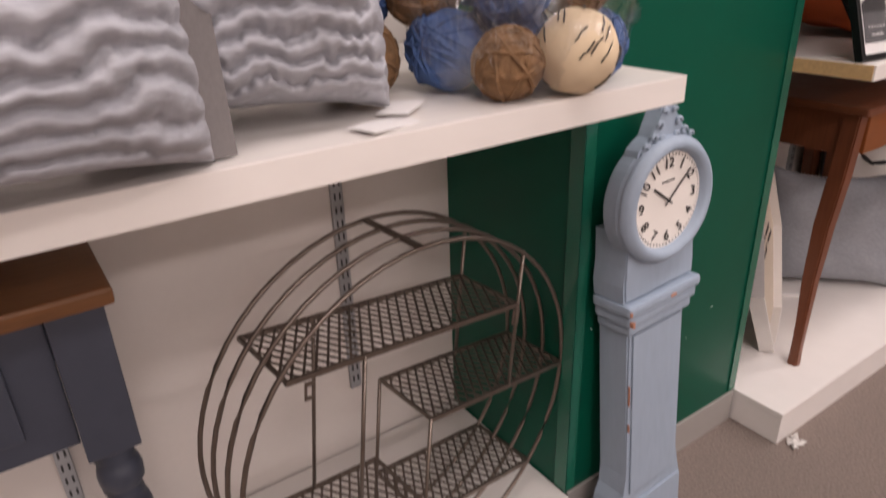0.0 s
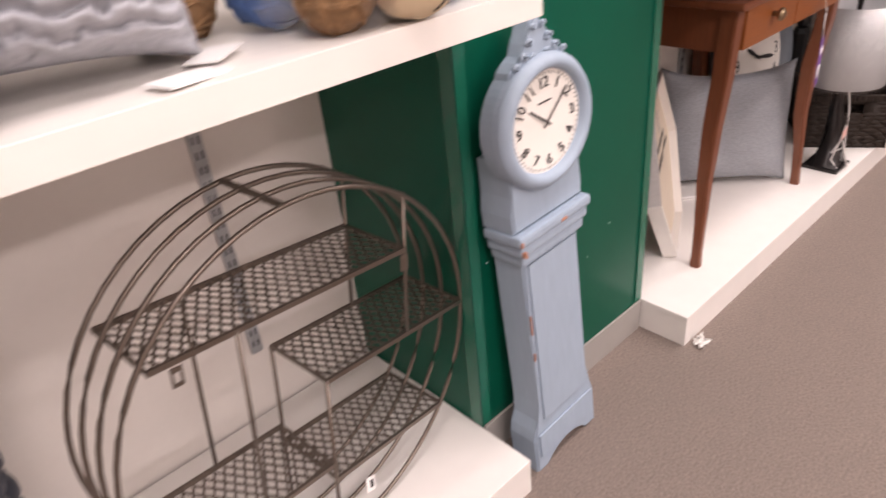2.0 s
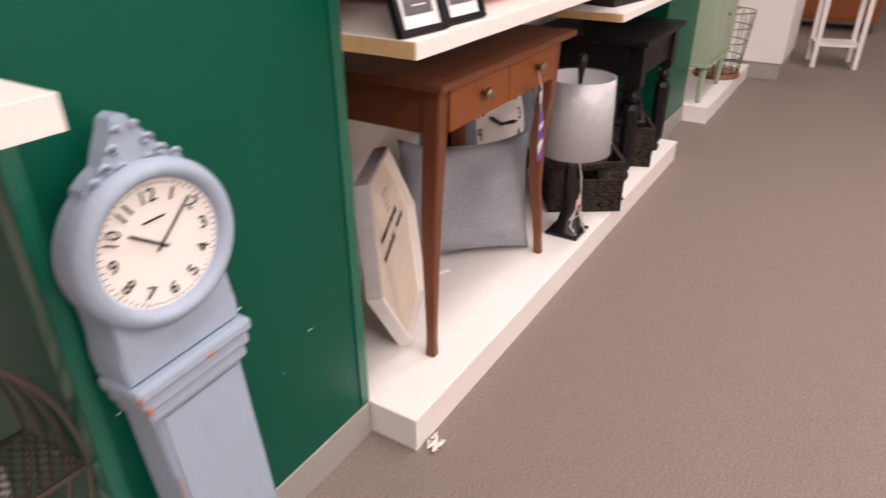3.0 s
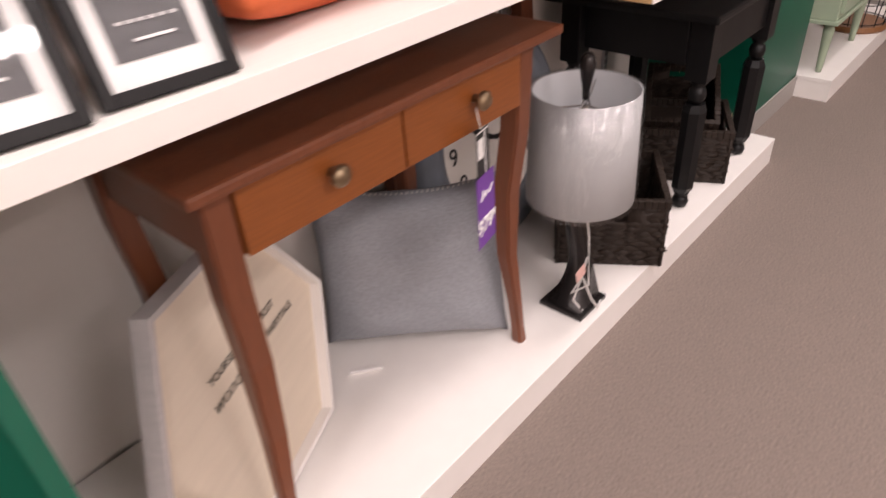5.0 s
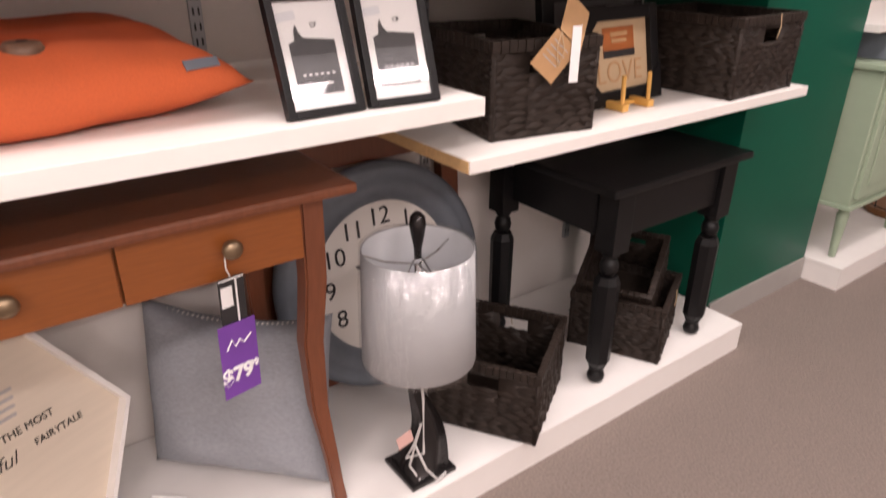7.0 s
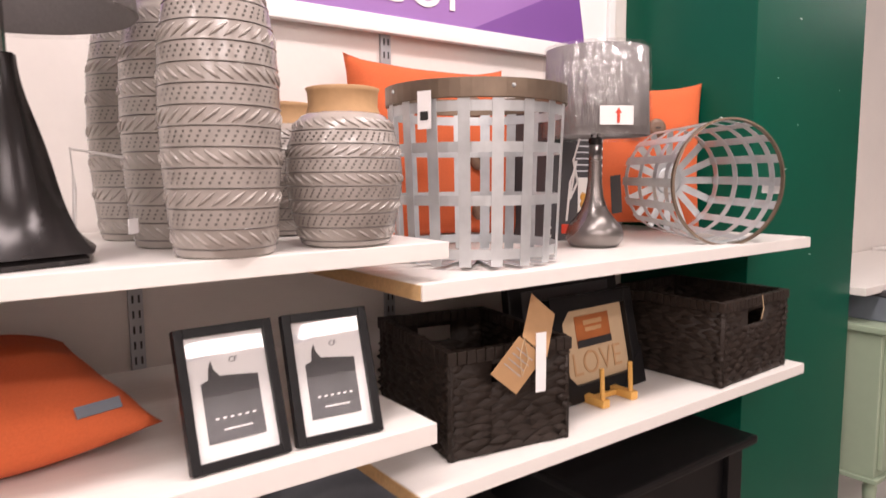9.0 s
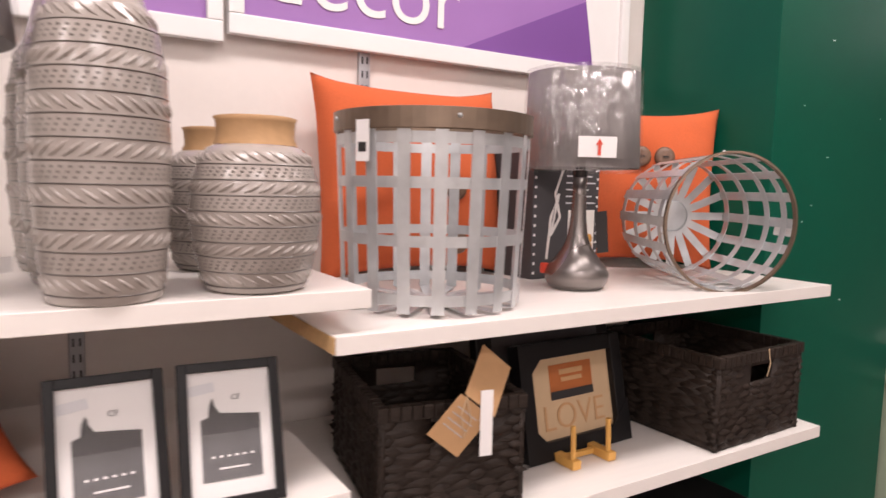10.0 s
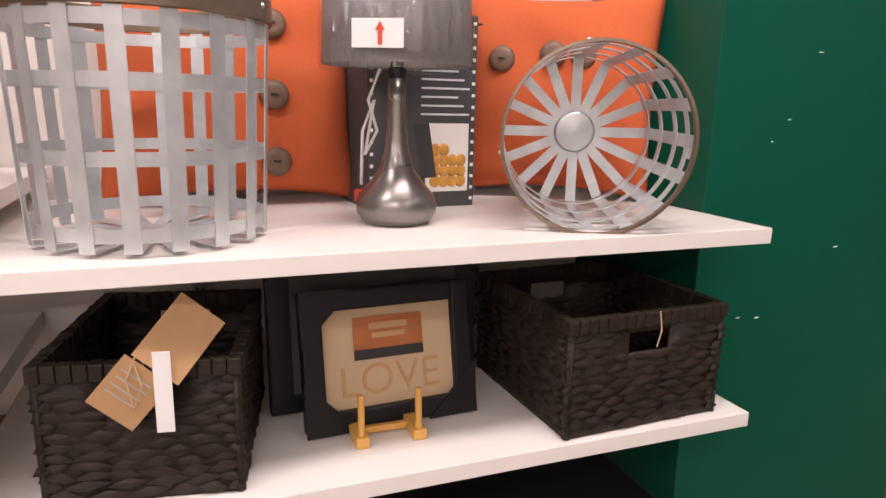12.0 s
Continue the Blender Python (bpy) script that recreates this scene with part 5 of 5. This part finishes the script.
# ---- beyond the second pier ----
def sage_cabinet():
    ob = thing("cabinet", pose(3.205, 0.035, 0.1), "sage green painted cabinet on turned legs on plinth", "cabinet")
    part("body", box(0.0, 0.62, 0.02, 0.44, 0.24, 0.76, 0.004), "sage", ob)
    part("top", box(-0.015, 0.635, 0.0, 0.45, 0.7605, 0.785, 0.006), "sage", ob)
    part("skirt", box(-0.008, 0.628, 0.008, 0.445, 0.222, 0.2395, 0.003), "sage", ob)
    for x in (0.02, 0.30):
        d = part("door", box(x, x + 0.27, 0.004, 0.0195, 0.27, 0.74, 0.003), "sage", ob)
        part("door_panel", box(x + 0.05, x + 0.22, -0.002, 0.0035, 0.32, 0.69, 0.003), "sage", d)
        part("knob", lathe([(0.005, 0), (0.012, 0.012), (0.005, 0.022)], 14, m=pose(x + 0.24, 0.003, 0.5, 90, 0, 0)), "knob", d)
    for x in (0.05, 0.57):
        for y in (0.05, 0.4):
            part("leg", lathe([(0.013, 0.0), (0.016, 0.05), (0.021, 0.15), (0.024, 0.19), (0.018, 0.20), (0.026, 0.221)], 16, m=pose(x, y, 0)), "sage", ob, smooth=True)
    bx = thing("storage_box", pose(3.30, 0.06, 0.886), "dark grey storage box on the sage cabinet", "box")
    part("box_body", box(0, 0.36, 0.0, 0.3, 0, 0.09, 0.004), "clockgrey", bx)
    part("lid", box(-0.004, 0.364, -0.004, 0.304, 0.0905, 0.112, 0.004), "box", bx)


sage_cabinet()


def wire_basket():
    ob = thing("wire_basket", pose(4.03, 0.14, 0.101), "tall round black wire basket with wooden base", "basket")
    part("wood_base", lathe([(0.15, 0.0), (0.155, 0.01), (0.15, 0.03)], 40), "oak", ob)
    for k in range(5):
        z = 0.04 + 0.1 * k
        part("hoop", tube([((0.14 + 0.01 * k) * math.cos(i * math.pi / 18), (0.14 + 0.01 * k) * math.sin(i * math.pi / 18), z) for i in range(36)], 0.003, 6, True), "black", ob)
    for k in range(14):
        a = 2 * math.pi * k / 14
        part("wire", tube([(0.14 * math.cos(a), 0.14 * math.sin(a), 0.03), (0.18 * math.cos(a), 0.18 * math.sin(a), 0.44)], 0.0028, 6), "black", ob)


wire_basket()


def white_unit():
    ob = thing("display_counter", pose(4.52, -0.22, 0), "white display counter with a grey toe base", "counter")
    part("toe_base", box(0.0, 0.7, 0.01, 0.8, 0, 0.12), "base", ob)
    part("body", box(-0.01, 0.71, 0.0, 0.81, 0.1205, 1.0, 0.004), "plinth", ob)
    part("countertop", box(-0.02, 0.72, -0.01, 0.815, 1.0005, 1.03, 0.004), "plinth", ob)


white_unit()


def white_stand(x, y):
    ob = thing("plant_stand", pose(x, y, 0, 0, 0, 12), "white painted side stand with low shelf on carpet", "stand")
    for a in (-0.15, 0.15):
        for b in (-0.15, 0.15):
            part("leg", box(a - 0.017, a + 0.017, b - 0.017, b + 0.017, 0, 0.7, 0.003), "plinth", ob)
    part("low_shelf", box(-0.132, 0.132, -0.16, 0.16, 0.16, 0.18, 0.003), "plinth", ob)
    part("top", box(-0.19, 0.19, -0.19, 0.19, 0.7005, 0.725, 0.005), "plinth", ob)


white_stand(5.3, -0.5)


def far_dresser(x, y):
    ob = thing("dresser", pose(x, y, 0), "orange-brown wooden dresser standing on the carpet", "dresser")
    part("body", box(0, 0.5, 0, 0.9, 0.1, 0.85, 0.006), "cherry", ob)
    part("top", box(-0.02, 0.52, -0.02, 0.92, 0.8505, 0.88, 0.006), "cherry", ob)
    for a in (0.04, 0.42):
        for b in (0.04, 0.82):
            part("leg", box(a, a + 0.05, b, b + 0.05, 0, 0.0995, 0.003), "darkcherry", ob)
    for k in range(3):
        part("drawer", box(-0.013, -0.0005, 0.04, 0.86, 0.13 + 0.24 * k, 0.35 + 0.24 * k, 0.003), "cherry", ob)


far_dresser(6.9, -0.75)


def dark_chair(x, y, turn):
    ob = thing("dining_chair", pose(x, y, 0, 0, 0, turn), "dark wooden dining chair on the carpet", "chair", "dining chairs")
    for a in (-0.19, 0.19):
        part("leg", tube([(a * 1.1, -0.21, 0), (a, -0.19, 0.43)], [0.014, 0.02], 8), "darkcherry", ob)
        part("leg", tube([(a * 1.1, 0.23, 0), (a, 0.19, 0.43), (a, 0.25, 0.92)], [0.014, 0.02, 0.015], 8), "darkcherry", ob)
    part("seat", box(-0.22, 0.22, -0.22, 0.21, 0.431, 0.465, 0.01), "darkcherry", ob)
    part("backrest", box(-0.172, 0.172, 0.222, 0.242, 0.7, 0.86, 0.006), "darkcherry", ob)


dark_chair(3.9, -1.62, 80)
dark_chair(7.6, -1.15, 60)
